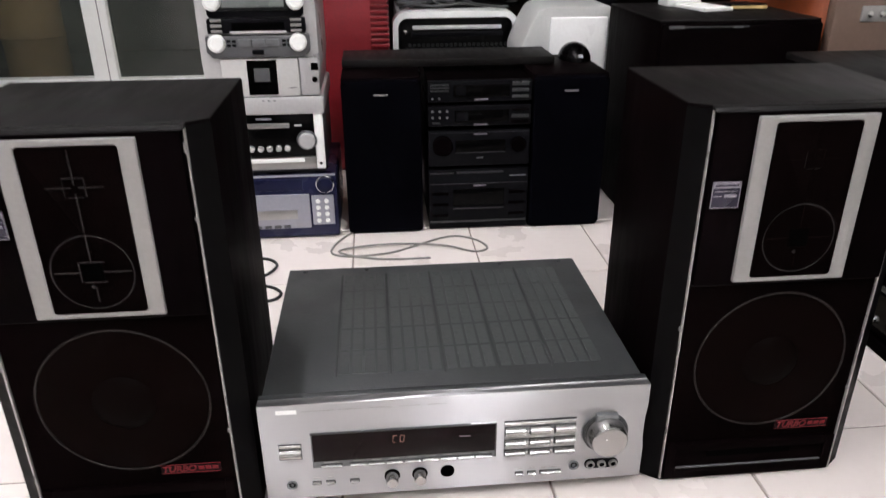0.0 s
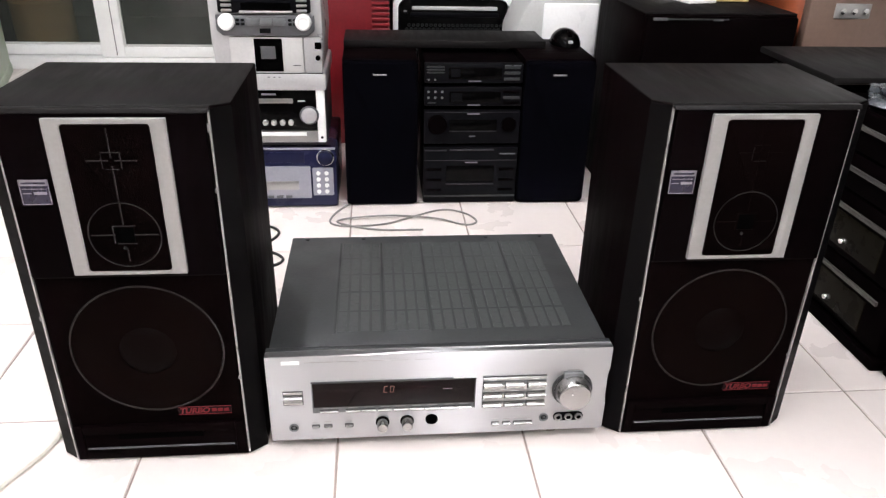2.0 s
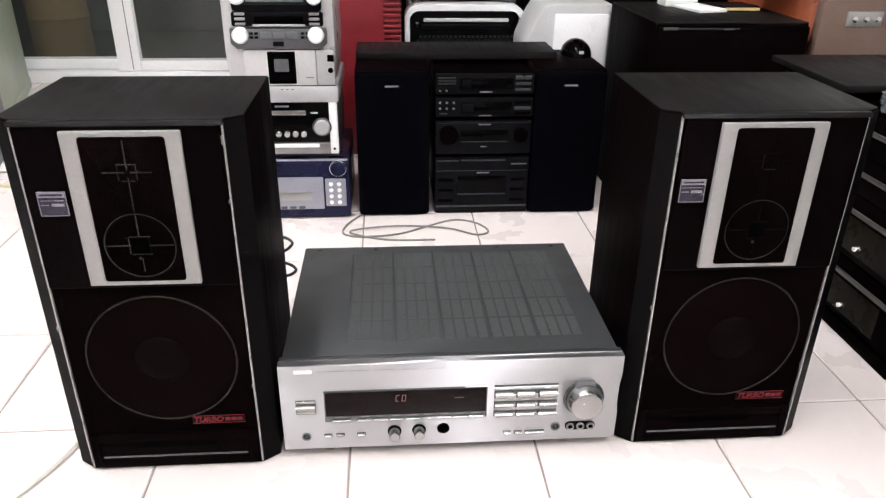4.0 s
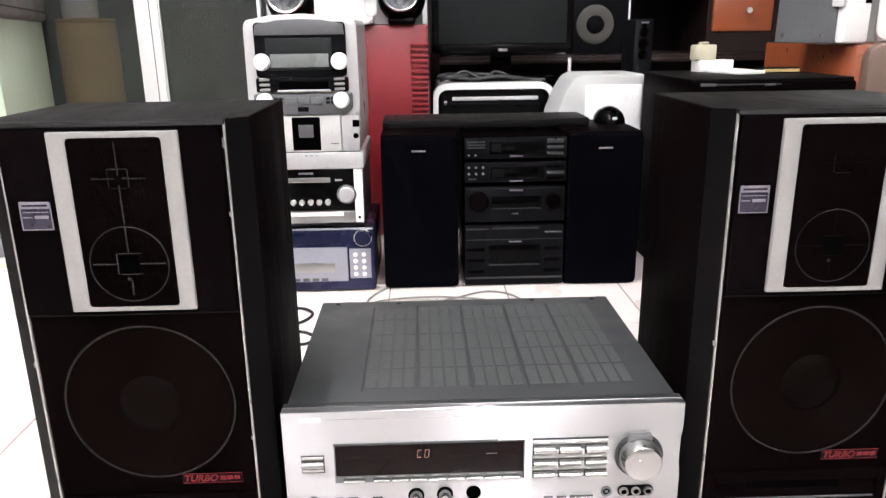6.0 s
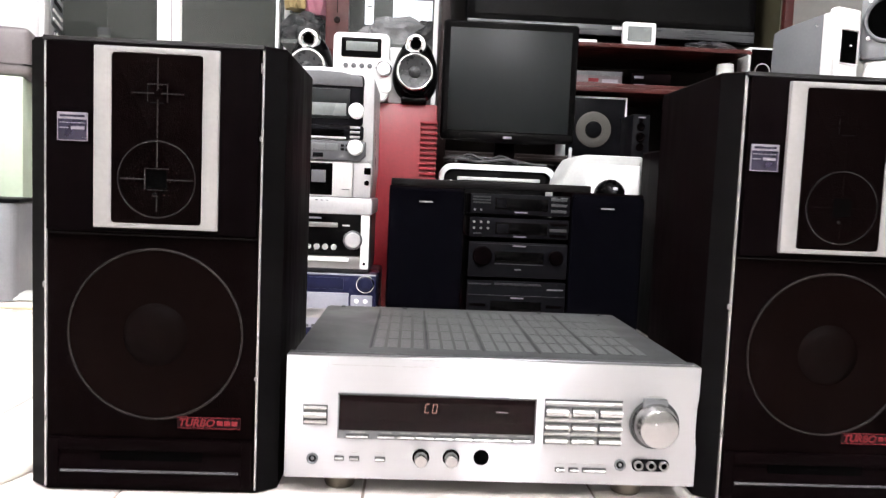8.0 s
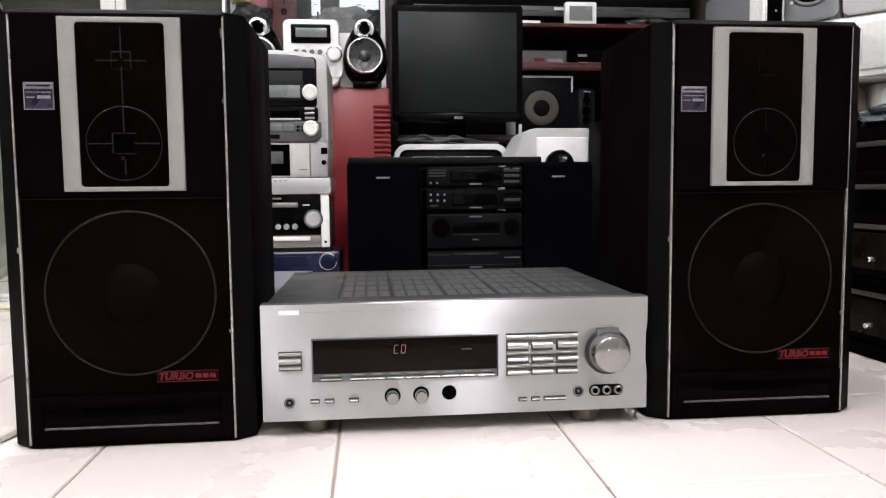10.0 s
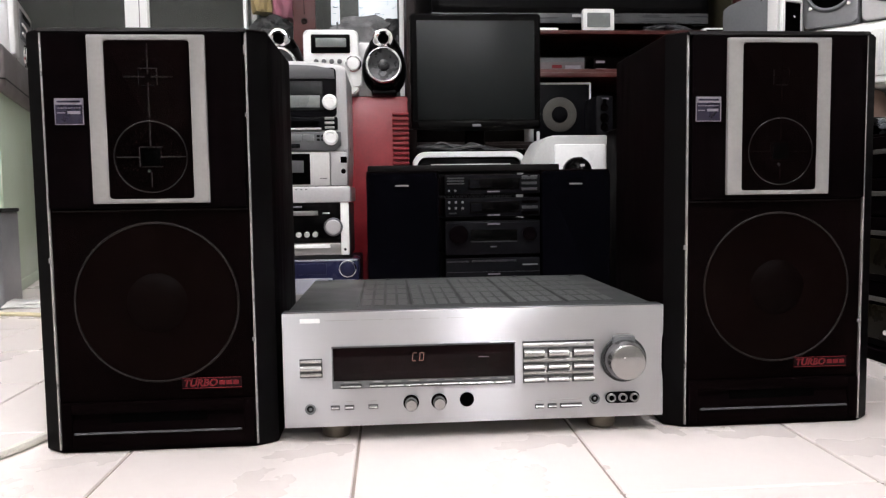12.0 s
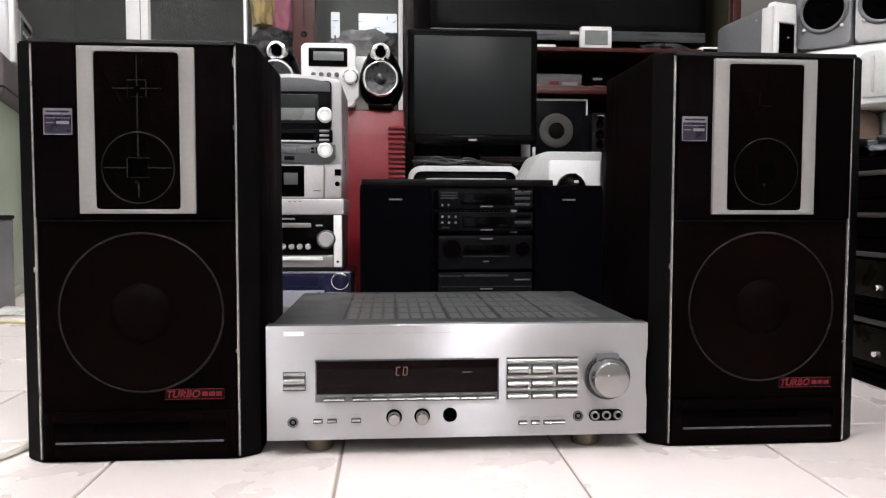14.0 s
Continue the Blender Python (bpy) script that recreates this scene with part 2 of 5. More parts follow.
def prism(bm, pts, a, b, axis="z", bev=0.0):
    """A straight solid from an outline, between a and b along the axis. Outline in (x, y), (x, z) for y, (y, z) for x."""
    t = bmesh.new()
    place = {"z": lambda p, d: (p[0], p[1], d), "y": lambda p, d: (p[0], d, p[1]), "x": lambda p, d: (d, p[0], p[1])}[axis]
    lo = [t.verts.new(place(p, a)) for p in pts]
    hi = [t.verts.new(place(p, b)) for p in pts]
    t.faces.new(lo), t.faces.new(hi)
    for i in range(len(pts)):
        k = (i + 1) % len(pts)
        t.faces.new((lo[i], lo[k], hi[k], hi[i]))
    bmesh.ops.recalc_face_normals(t, faces=t.faces[:])
    if bev:
        bmesh.ops.bevel(t, geom=t.edges[:], offset=bev, segments=2, affect="EDGES", profile=0.5)
    return merge(bm, t)


def rounded(x0, x1, z0, z1, r, n=6, corners="1111"):
    """A rounded outline, corners in the order lower left, lower right, upper right, upper left."""
    out = []
    for k, (cx, cz, a) in enumerate(((x0 + r, z0 + r, 180), (x1 - r, z0 + r, 270), (x1 - r, z1 - r, 0), (x0 + r, z1 - r, 90))):
        if corners[k] == "0":
            out.append(((x0, z0), (x1, z0), (x1, z1), (x0, z1))[k])
            continue
        for i in range(n + 1):
            w = radians(a + 90 * i / n)
            out.append((cx + r * math.cos(w), cz + r * math.sin(w)))
    return out


def bar_key(bm, x0, x1, z0, z1, depth, back=0.001, n=8):
    """A key with a half-round front, its length along x."""
    zc, hz = (z0 + z1) / 2, (z1 - z0) / 2
    pts = [(back, z1), (back, z0)] + [(-depth * math.sin(math.pi * i / n), zc - hz * math.cos(math.pi * i / n)) for i in range(1, n)]
    return prism(bm, pts, x0, x1, "x")


def ring_plate(bm, outer, inner, y0, y1):
    """One flat frame between two outlines with the same number of points."""
    t = bmesh.new()
    vo = [[t.verts.new((p[0], y, p[1])) for p in outer] for y in (y0, y1)]
    vi = [[t.verts.new((p[0], y, p[1])) for p in inner] for y in (y0, y1)]
    for i in range(len(outer)):
        k = (i + 1) % len(outer)
        for a, b in ((vo[0], vi[0]), (vo[1], vi[1]), (vo[0], vo[1]), (vi[0], vi[1])):
            t.faces.new((a[i], a[k], b[k], b[i]))
    bmesh.ops.recalc_face_normals(t, faces=t.faces[:])
    edges = [e for e in t.edges if all(abs(v.co.y - y0) < 1e-6 for v in e.verts) and len(e.link_faces) == 2 and any(abs(f.normal.y) < 0.5 for f in e.link_faces)]
    bmesh.ops.bevel(t, geom=edges, offset=0.0007, segments=2, affect="EDGES", profile=0.5)
    return merge(bm, t)


def torus(bm, c, R, r, axis="y", seg=48, minor=8):
    prof = [(R + r * math.cos(2 * math.pi * i / minor), r * math.sin(2 * math.pi * i / minor)) for i in range(minor + 1)]
    return turn(bm, prof, c, axis, seg)


def tube(bm, pts, r, seg=8):
    """A round cable through the points, smoothed."""
    P = [Vector(p) for p in pts]
    fine = []
    for i in range(len(P) - 1):
        p0, p1, p2, p3 = P[max(i - 1, 0)], P[i], P[i + 1], P[min(i + 2, len(P) - 1)]
        for k in range(6):
            s = k / 6
            fine.append(0.5 * (2 * p1 + (p2 - p0) * s + (2 * p0 - 5 * p1 + 4 * p2 - p3) * s * s + (3 * p1 - p0 - 3 * p2 + p3) * s ** 3))
    fine.append(P[-1])
    t = bmesh.new()
    rings = []
    for i, p in enumerate(fine):
        d = (fine[min(i + 1, len(fine) - 1)] - fine[max(i - 1, 0)]).normalized()
        side = d.cross(Vector((0, 0, 1)))
        side = side.normalized() if side.length > 1e-4 else Vector((1, 0, 0))
        up = side.cross(d)
        rings.append([t.verts.new(p + r * (math.cos(2 * math.pi * k / seg) * side + math.sin(2 * math.pi * k / seg) * up)) for k in range(seg)])
    for a, b in zip(rings, rings[1:]):
        for k in range(seg):
            t.faces.new((a[k], a[(k + 1) % seg], b[(k + 1) % seg], b[k]))
    t.faces.new(rings[0]), t.faces.new(rings[-1])
    bmesh.ops.recalc_face_normals(t, faces=t.faces[:])
    return merge(bm, t)


def mesh_of(name, bm, material, smooth=True):
    me = bpy.data.meshes.new(name)
    bm.to_mesh(me)
    bm.free()
    me.materials.append(material)
    if smooth:
        me.shade_smooth()
        me.set_sharp_from_angle(angle=radians(35))
    return me


def part(name, bm, material, parent, label=""):
    ob = new(name, mesh_of(name, bm, material))
    ob.parent = parent
    return tagged(ob, label)


def thing(name, x, y, z, label, category, group="", rz=0.0, kind=""):
    ob = new(name)
    ob.matrix_basis = pose(x, y, z, 0, 0, rz)
    ob.empty_display_size = 0.05
    return tagged(ob, label, category, group, kind)


def solid(name, bm, material, label, category, group="", kind="", at=None):
    ob = new(name, mesh_of(name, bm, material))
    if at is not None:
        ob.matrix_basis = at
    return tagged(ob, label, category, group, kind)


def lettering(name, text, size, x, y, z, material, parent, label="", shear=0.0, width=0.0):
    """Upright letters on a front that faces -y; width scales the line to that length."""
    cu = bpy.data.curves.new(name, "FONT")
    cu.body, cu.size, cu.extrude, cu.shear, cu.offset = text, size, 0.0003, shear, size * 0.025
    tmp = bpy.data.objects.new(name, cu)
    me = bpy.data.meshes.new_from_object(tmp)
    bpy.data.objects.remove(tmp)
    xs = [v.co.x for v in me.vertices]
    k = width / (max(xs) - min(xs)) if width else 1
    for v in me.vertices:
        v.co = ((v.co.x - min(xs)) * k + x, y - v.co.z, v.co.y + z)
    me.materials.append(material)
    ob = new(name, me)
    ob.parent = parent
    return tagged(ob, label)

# ---- the room ----
X0, X1, Y0, Y1, H = -2.0, 1.75, -2.4, 2.3, 2.6
floor = solid("floor", box(B(), X0 - 0.1, X1 + 0.1, Y0 - 0.1, Y1 + 0.1, -0.05, -0.0025), GROUT, "cream ceramic tiled floor with thin grey grout lines", "floor", kind="structure")
solid("ceiling", box(B(), X0, X1, Y0, Y1, H, H + 0.1), CEIL, "plain white ceiling", "ceiling", kind="structure")
solid("wall_south", box(B(), X0, X1, Y0 - 0.1, Y0, -0.05, H), PAINT, "plain pale painted wall", "wall", kind="structure")
solid("wall_west", box(B(), X0 - 0.1, X0, Y0 - 0.1, Y1 + 0.1, -0.05, H), PAINT, "plain pale painted wall", "wall", kind="structure")
solid("wall_east", box(B(), X1, X1 + 0.1, Y0 - 0.1, Y1 + 0.1, -0.05, H), PAINT, "plain pale painted wall", "wall", kind="structure")
wn = B()
box(wn, X0, -1.76, Y1 - 0.12, Y1, -0.05, H)
box(wn, -0.595, X1, Y1 - 0.06, Y1, -0.05, H)
box(wn, -1.76, -0.60, Y1 - 0.12, Y1, 2.1, H)
solid("wall_north", wn, PAINT, "pale painted wall with a sliding glass door", "wall", kind="structure")
# plain shell behind the door, coloured dark so the panes look onto gloom
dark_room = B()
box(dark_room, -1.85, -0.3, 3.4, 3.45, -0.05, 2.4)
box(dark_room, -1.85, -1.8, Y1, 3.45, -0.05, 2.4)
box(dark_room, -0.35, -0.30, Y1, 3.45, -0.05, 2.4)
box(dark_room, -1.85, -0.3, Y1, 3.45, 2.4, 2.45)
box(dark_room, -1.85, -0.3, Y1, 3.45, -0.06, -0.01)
solid("wall_beyond", dark_room, GLOOM, "near-black walls standing in for the dim room beyond the glass", "wall", kind="structure")

# sliding glass door
door = thing("door_1", -1.03, Y1 - 0.12, 0, "white aluminium sliding door with dark glass panes", "door", kind="structure")
fr = B()
box(fr, -0.73, 0.434, -0.036, 0.05, 0.0, 0.042, 0.004)
box(fr, -0.73, -0.69, -0.034, 0.05, 0.042, 2.06, 0.004)
box(fr, 0.427, 0.434, -0.034, 0.05, 0.042, 2.06, 0.002)
box(fr, -0.73, 0.43, -0.036, 0.05, 2.06, 2.1, 0.004)
part("door_frame", fr, ALU, door)
for a, b, d, stile in ((-0.69, 0.0, 0.012, 0.036), (-0.072, 0.426, -0.024, 0.084)):
    lf = part("sash", box(box(box(box(B(), a, a + stile, d, d + 0.022, 0.044, 2.058, 0.003), b - 0.012, b, d, d + 0.022, 0.044, 2.058, 0.003), a + stile, b - 0.012, d + 0.001, d + 0.021, 0.044, 0.082, 0.003), a + stile, b - 0.012, d + 0.001, d + 0.021, 2.01, 2.058, 0.003), ALU, door)
    gk = B()
    for u0, u1, w0, w1 in ((a + stile, a + stile + 0.008, 0.082, 2.01), (b - 0.016, b - 0.012, 0.082, 2.01), (a + stile + 0.008, b - 0.016, 0.082, 0.090)):
        box(gk, u0, u1, d + 0.004, d + 0.018, w0, w1, 0.001)
    part("gasket", gk, OFFWHITE, lf, "grey glazing bead")
    if stile > 0.05:
        part("stile_groove", box(B(), a + 0.054, a + 0.057, d - 0.0006, d + 0.004, 0.05, 2.05), MIDGREY, lf)
    part("pane", box(B(), a + stile - 0.002, b - 0.010, d + 0.009, d + 0.013, 0.080, 2.014), SMOKED, lf, "dark smoked glass pane").visible_shadow = False

# things standing beyond the glass
dm = thing("ochre_drum", -1.395, 2.42, 0.0, "ochre drum standing in the dim room beyond glass", "drum")
part("body", turn(B(), [(0, 0), (0.108, 0), (0.113, 0.01), (0.113, 0.20), (0.118, 0.21), (0.113, 0.22), (0.113, 0.56), (0.105, 0.60), (0, 0.605)], (0, 0, 0), "z", 32), OCHRE, dm)
part("rim", torus(B(), (0, 0, 0.60), 0.105, 0.008, "z", 32), OCHRE, dm)
bt = thing("pale_jug", -1.41, 2.42, 0.608, "pale translucent jug on the ochre drum", "jug")
part("body", turn(B(), [(0, 0), (0.062, 0), (0.068, 0.01), (0.068, 0.20), (0.05, 0.25), (0.024, 0.28), (0.024, 0.32), (0, 0.32)], (0, 0, 0), "z", 28), PAPER, bt)
part("cap", turn(B(), [(0.027, 0.305), (0.027, 0.335), (0, 0.337)], (0, 0, 0), "z", 20), BLUESILVER, bt)

# ceiling tube lights
for lx, ly, tubes in LAMPS:
    lamp = thing("ceiling_light", lx, ly, H, "white ceiling batten with glowing fluorescent tubes", "lamp", "ceiling lights")
    e = max(tubes) + 0.04
    part("housing", box(B(), -e, e, -0.62, 0.62, -0.05, 0, 0.006), WHITE, lamp)
    for tx in tubes:
        part("tube", turn(B(), [(0, -0.6), (0.014, -0.6), (0.014, 0.6), (0, 0.6)], (tx, 0, -0.068), "y", 16), TUBE, lamp, "glowing white tube")


# ---- the large speakers ----
def big_speaker(cx, fy, sh, label, lines):
    s = thing("floor_speaker", cx, fy, 0, label, "speaker", "pair of large speakers")
    w, d, h, bx, by = 0.127, 0.198, 0.459, 0.0205, 0.015
    outline = [(-w, by), (-w + bx, 0), (w - bx, 0), (w, by), (w, d), (-w, d)]
    part("cabinet", prism(B(), outline, 0.0, h, "z", 0.0015), VINYL, s)
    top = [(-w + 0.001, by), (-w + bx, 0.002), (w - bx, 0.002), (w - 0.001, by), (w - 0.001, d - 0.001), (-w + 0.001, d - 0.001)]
    part("top_board", prism(B(), top, h - 0.001, h + 0.0008, "z", 0.0004), VINYLTOP, s, "black wood-grain top, greyed in colour as lit from above")
    part("top_edge", prism(B(), [(-0.0082, 0.4545), (-0.0050, h + 0.0004), (0.004, h + 0.0004), (0.004, 0.4545)], -w + bx - 0.001, w - bx + 0.001, "x", 0.0006), VINYLTOP, s, "worn chamfered top edge, also greyed in colour as lit")
    for sx in (-1, 1):
        st = B()
        box(st, sx * (w - bx) - 0.0011, sx * (w - bx) + 0.0011, -0.0030, 0.003, 0.004, h - 0.003, 0.0006)
        part("edge_strip", st, STRIP, s, "worn silver edge strip")
    for sx in (-1, 1):
        face = [(sx * w, by - 0.0004), (sx * (w - bx), -0.0004), (sx * (w - bx - 0.0005), -0.0013), (sx * (w + 0.0005), by - 0.0012)]
        part("bevel_face", prism(B(), face if sx < 0 else face[::-1], 0.002, h - 0.002, "z"), BEVEL, s, "satin black bevelled edge")
    # upper grille with the silver frame
    g = w - bx - 0.003
    part("upper_panel", box(B(), -g, g, -0.008, 0.004, 0.2685, 0.4543, 0.0015), PLASTIC, s)
    fx0, fx1, fz0, fz1 = -0.0595 + sh, 0.0615 + sh, 0.2735, 0.4505
    gx0, gx1, gz0, gz1 = fx0 + 0.0172, fx1 - 0.0158, fz0 + 0.0048, fz1 - 0.0056
    f = ring_plate(B(), rounded(fx0, fx1, fz0, fz1, 0.0010, 3), rounded(gx0, gx1, gz0, gz1, 0.0035, 3), -0.0128, -0.006)
    frame_ = part("silver_frame", f, FRAME, s, "matt silver surround")
    part("driver_cover", prism(B(), rounded(gx0 + 0.0004, gx1 - 0.0004, gz0 + 0.0004, gz1 - 0.0004, 0.0034), -0.0134, -0.006, "y", 0.0010), CLOTH, frame_, "black mesh driver cover")
    c = (gx0 + gx1) / 2 + 0.0008
    y = -0.0136
    # crosshair trim of the tweeter and the midrange behind the mesh
    tz, mz, R, q = 0.4065, 0.3225, 0.0375, 0.0098
    ln = B()
    box(ln, c - 0.0255, c - 0.0035, y - 0.0003, y + 0.0005, tz - 0.0006, tz + 0.0006)
    box(ln, c + 0.0035, c + 0.0255, y - 0.0003, y + 0.0005, tz - 0.0006, tz + 0.0006)
    box(ln, c - 0.0006, c + 0.0006, y - 0.0003, y + 0.0005, tz + 0.0030, tz + 0.0345)
    box(ln, c - 0.0006, c + 0.0006, y - 0.0003, y + 0.0005, tz - 0.0430, tz - 0.0060)
    box(ln, c - q, c + q, y - 0.0003, y + 0.0005, tz + 0.0084, tz + 0.0094)
    box(ln, c + q - 0.0009, c + q, y - 0.0003, y + 0.0005, tz - 0.0085, tz + 0.0084)
    part("tweeter_trim", ln, lines, frame_, "fine crosshair lines")
    ln = B()
    box(ln, c - 0.0066, c + 0.0066, y - 0.0002, y + 0.0004, tz - 0.0096, tz - 0.0088)
    box(ln, c - q, c - q + 0.0007, y - 0.0002, y + 0.0004, tz - 0.0085, tz + 0.0075)
    part("tweeter_square", ln, DRIVERGLOSS, frame_)
    ln = B()
    box(ln, c - R + 0.002, c + R - 0.002, y - 0.0003, y + 0.0005, mz - 0.0006, mz + 0.0006)
    box(ln, c - 0.0006, c + 0.0006, y - 0.0003, y + 0.0005, mz + 0.0120, mz + R + 0.002)
    box(ln, c - 0.0006, c + 0.0006, y - 0.0003, y + 0.0005, mz - R + 0.006, mz - 0.0160)
    box(ln, c - 0.0105, c + 0.0120, y - 0.0003, y + 0.0005, mz + 0.0102, mz + 0.0110)
    box(ln, c - 0.0120, c - 0.0112, y - 0.0003, y + 0.0005, mz - 0.0100, mz + 0.0105)
    box(ln, c - 0.0090, c + 0.0115, y - 0.0003, y + 0.0005, mz - 0.0108, mz - 0.0101)
    part("midrange_trim", ln, lines, frame_, "fine crosshair lines")
    part("midrange_centre", prism(B(), rounded(c - 0.0100, c + 0.0100, mz - 0.0090, mz + 0.0095, 0.001), y - 0.0005, y + 0.0006, "y"), HOLE, frame_, "dark square centre")
    part("midrange_ring", torus(B(), (c, y + 0.0003, mz), R + 0.0002, 0.0011, seg=56), DRIVERGLOSS, frame_, "thin glossy ring")
    part("midrange_dome", turn(B(), [(0.0026, y + 0.0006), (0.0020, y - 0.0006), (0, y - 0.0010)], (c - 0.002, 0, mz - 0.0150), seg=20), DRIVERGLOSS, frame_, "small glossy dome")
    # badge beside the frame
    bd = part("badge", box(B(), -0.0955 + sh, -0.0665 + sh, -0.0093, -0.0075, 0.3575, 0.3850, 0.0005), PURPLE, s, "small violet maker's badge")
    rim = B()
    box(rim, -0.0955 + sh, -0.0665 + sh, -0.0098, -0.0090, 0.3784, 0.3850)
    for a, b, c0, d0 in ((-0.0957 + sh, -0.0949 + sh, 0.3572, 0.385), (-0.0671 + sh, -0.0663 + sh, 0.3572, 0.385), (-0.0957 + sh, -0.0663 + sh, 0.3572, 0.3580)):
        box(rim, a, b, -0.0098, -0.009, c0, d0)
    part("badge_rim", rim, LILAC, bd, "pale rim and header bar")
    bars = B()
    box(bars, -0.0930 + sh, -0.0690 + sh, -0.0101, -0.0096, 0.3805, 0.3825)
    part("badge_line", bars, PURPLE, bd)
    bars = B()
    box(bars, -0.0825 + sh, -0.0695 + sh, -0.0097, -0.0091, 0.3685, 0.3715)
    box(bars, -0.0935 + sh, -0.0850 + sh, -0.0095, -0.0091, 0.3693, 0.3703)
    box(bars, -0.0935 + sh, -0.0690 + sh, -0.0095, -0.0091, 0.3745, 0.3752)
    part("badge_print", bars, LILAC, bd)
    # woofer grille
    wz, WR, o = 0.1648, 0.0874, 0.0058
    low = part("woofer_panel", box(B(), -g, g, -0.007 + o, 0.004, 0.0575, 0.2665, 0.001), CLOTH, s, "black cloth woofer panel")
    # lighter strip paints the highlight along the panel's top bevel
    part("panel_edge", box(B(), -g, g, -0.0024, 0.0, 0.2652, 0.2666, 0.0004), VINYLTOP, low, "thin lighter strip for the light caught on the upper edge")
    part("woofer_ring", torus(B(), (0.003, -0.0072 + o, wz), WR, 0.0012, seg=72), RING, low, "thin grey ring round the woofer")
    part("woofer_cone", turn(B(), [(WR - 0.002, -0.0072 + o), (0.060, -0.0080 + o), (0.045, -0.0086 + o), (0.033, -0.0078 + o), (0.030, -0.0076 + o)], (0.003, 0, wz), seg=48), CONE, low, "dark woofer cone behind the cloth")
    part("dust_cap", turn(B(), [(0.0325, -0.0078 + o), (0.030, -0.0105 + o), (0.022, -0.0150 + o), (0.012, -0.0178 + o), (0, -0.0186 + o)], (0.003, 0, wz), seg=40), CAP, low, "faint brown dust cap")
    bg = part("name_plate", box(B(), 0.026, 0.0905, -0.0082 + o, -0.0065 + o, 0.0690, 0.0800, 0.0004), PLATE, low, "dark red plate with red lettering")
    lettering("lettering", "TURBO", 0.011, 0.0285, -0.0084 + o, 0.0708, REDTEXT, bg, "red letters", 0.25, 0.036)
    for i in range(3):
        part("print_bar", box(B(), 0.0665 + i * 0.0075, 0.0725 + i * 0.0075, -0.0086 + o, -0.008 + o, 0.0722, 0.0768), REDTEXT, bg, "dull red mark")
    for a in (0.0798, 0.0685):
        part("plate_rim", box(B(), 0.026, 0.0905, -0.0084 + o, -0.008 + o, a, a + 0.0005), REDTEXT, bg)
    # bass vent in the foot
    v = B()
    for a, b, c0, d0 in ((-g, -0.0925, 0.006, 0.056), (0.0925, g, 0.006, 0.056), (-0.0925, 0.0925, 0.044, 0.056), (-0.0925, 0.0925, 0.006, 0.0215)):
        box(v, a, b, -0.0055, 0.002, c0, d0, 0.001)
    vent = part("vent_panel", v, VINYL, s)
    part("vent_floor", prism(B(), [(0.0016, 0.044), (-0.0052, 0.0215), (0.0018, 0.0215)], -0.0925, 0.0925, "x"), VINYL, vent)
    part("vent_hole", box(B(), -0.052, 0.052, -0.0018, 0.0010, 0.0300, 0.0435), HOLE, vent, "dark port opening")
    part("vent_lip", box(B(), -0.090, 0.090, -0.0068, -0.0048, 0.0215, 0.0238, 0.0006), MIDGREY, vent, "thin grey lip")
    for sx, z, l in ((1, 0.432, 0.010), (1, 0.365, 0.005), (-1, 0.21, 0.006), (1, 0.12, 0.004)):
        part("edge_chip", box(B(), sx * (w - bx) - 0.0028, sx * (w - bx) + 0.0004, -0.0033, 0.001, z, z + l, 0.0008), FRAME, s, "pale chipped edge")
    return s


big_speaker(-0.3535, 0.001, 0.004, "tall black wood-grain floor speaker with silver tweeter frame, scuffed edges", THREAD)
# same crosshair trim in near-black CAP: weaker light here put into the colour
big_speaker(0.3535, 0.010, -0.0045, "tall black floor speaker with silver tweeter frame, beside the receiver", CAP)


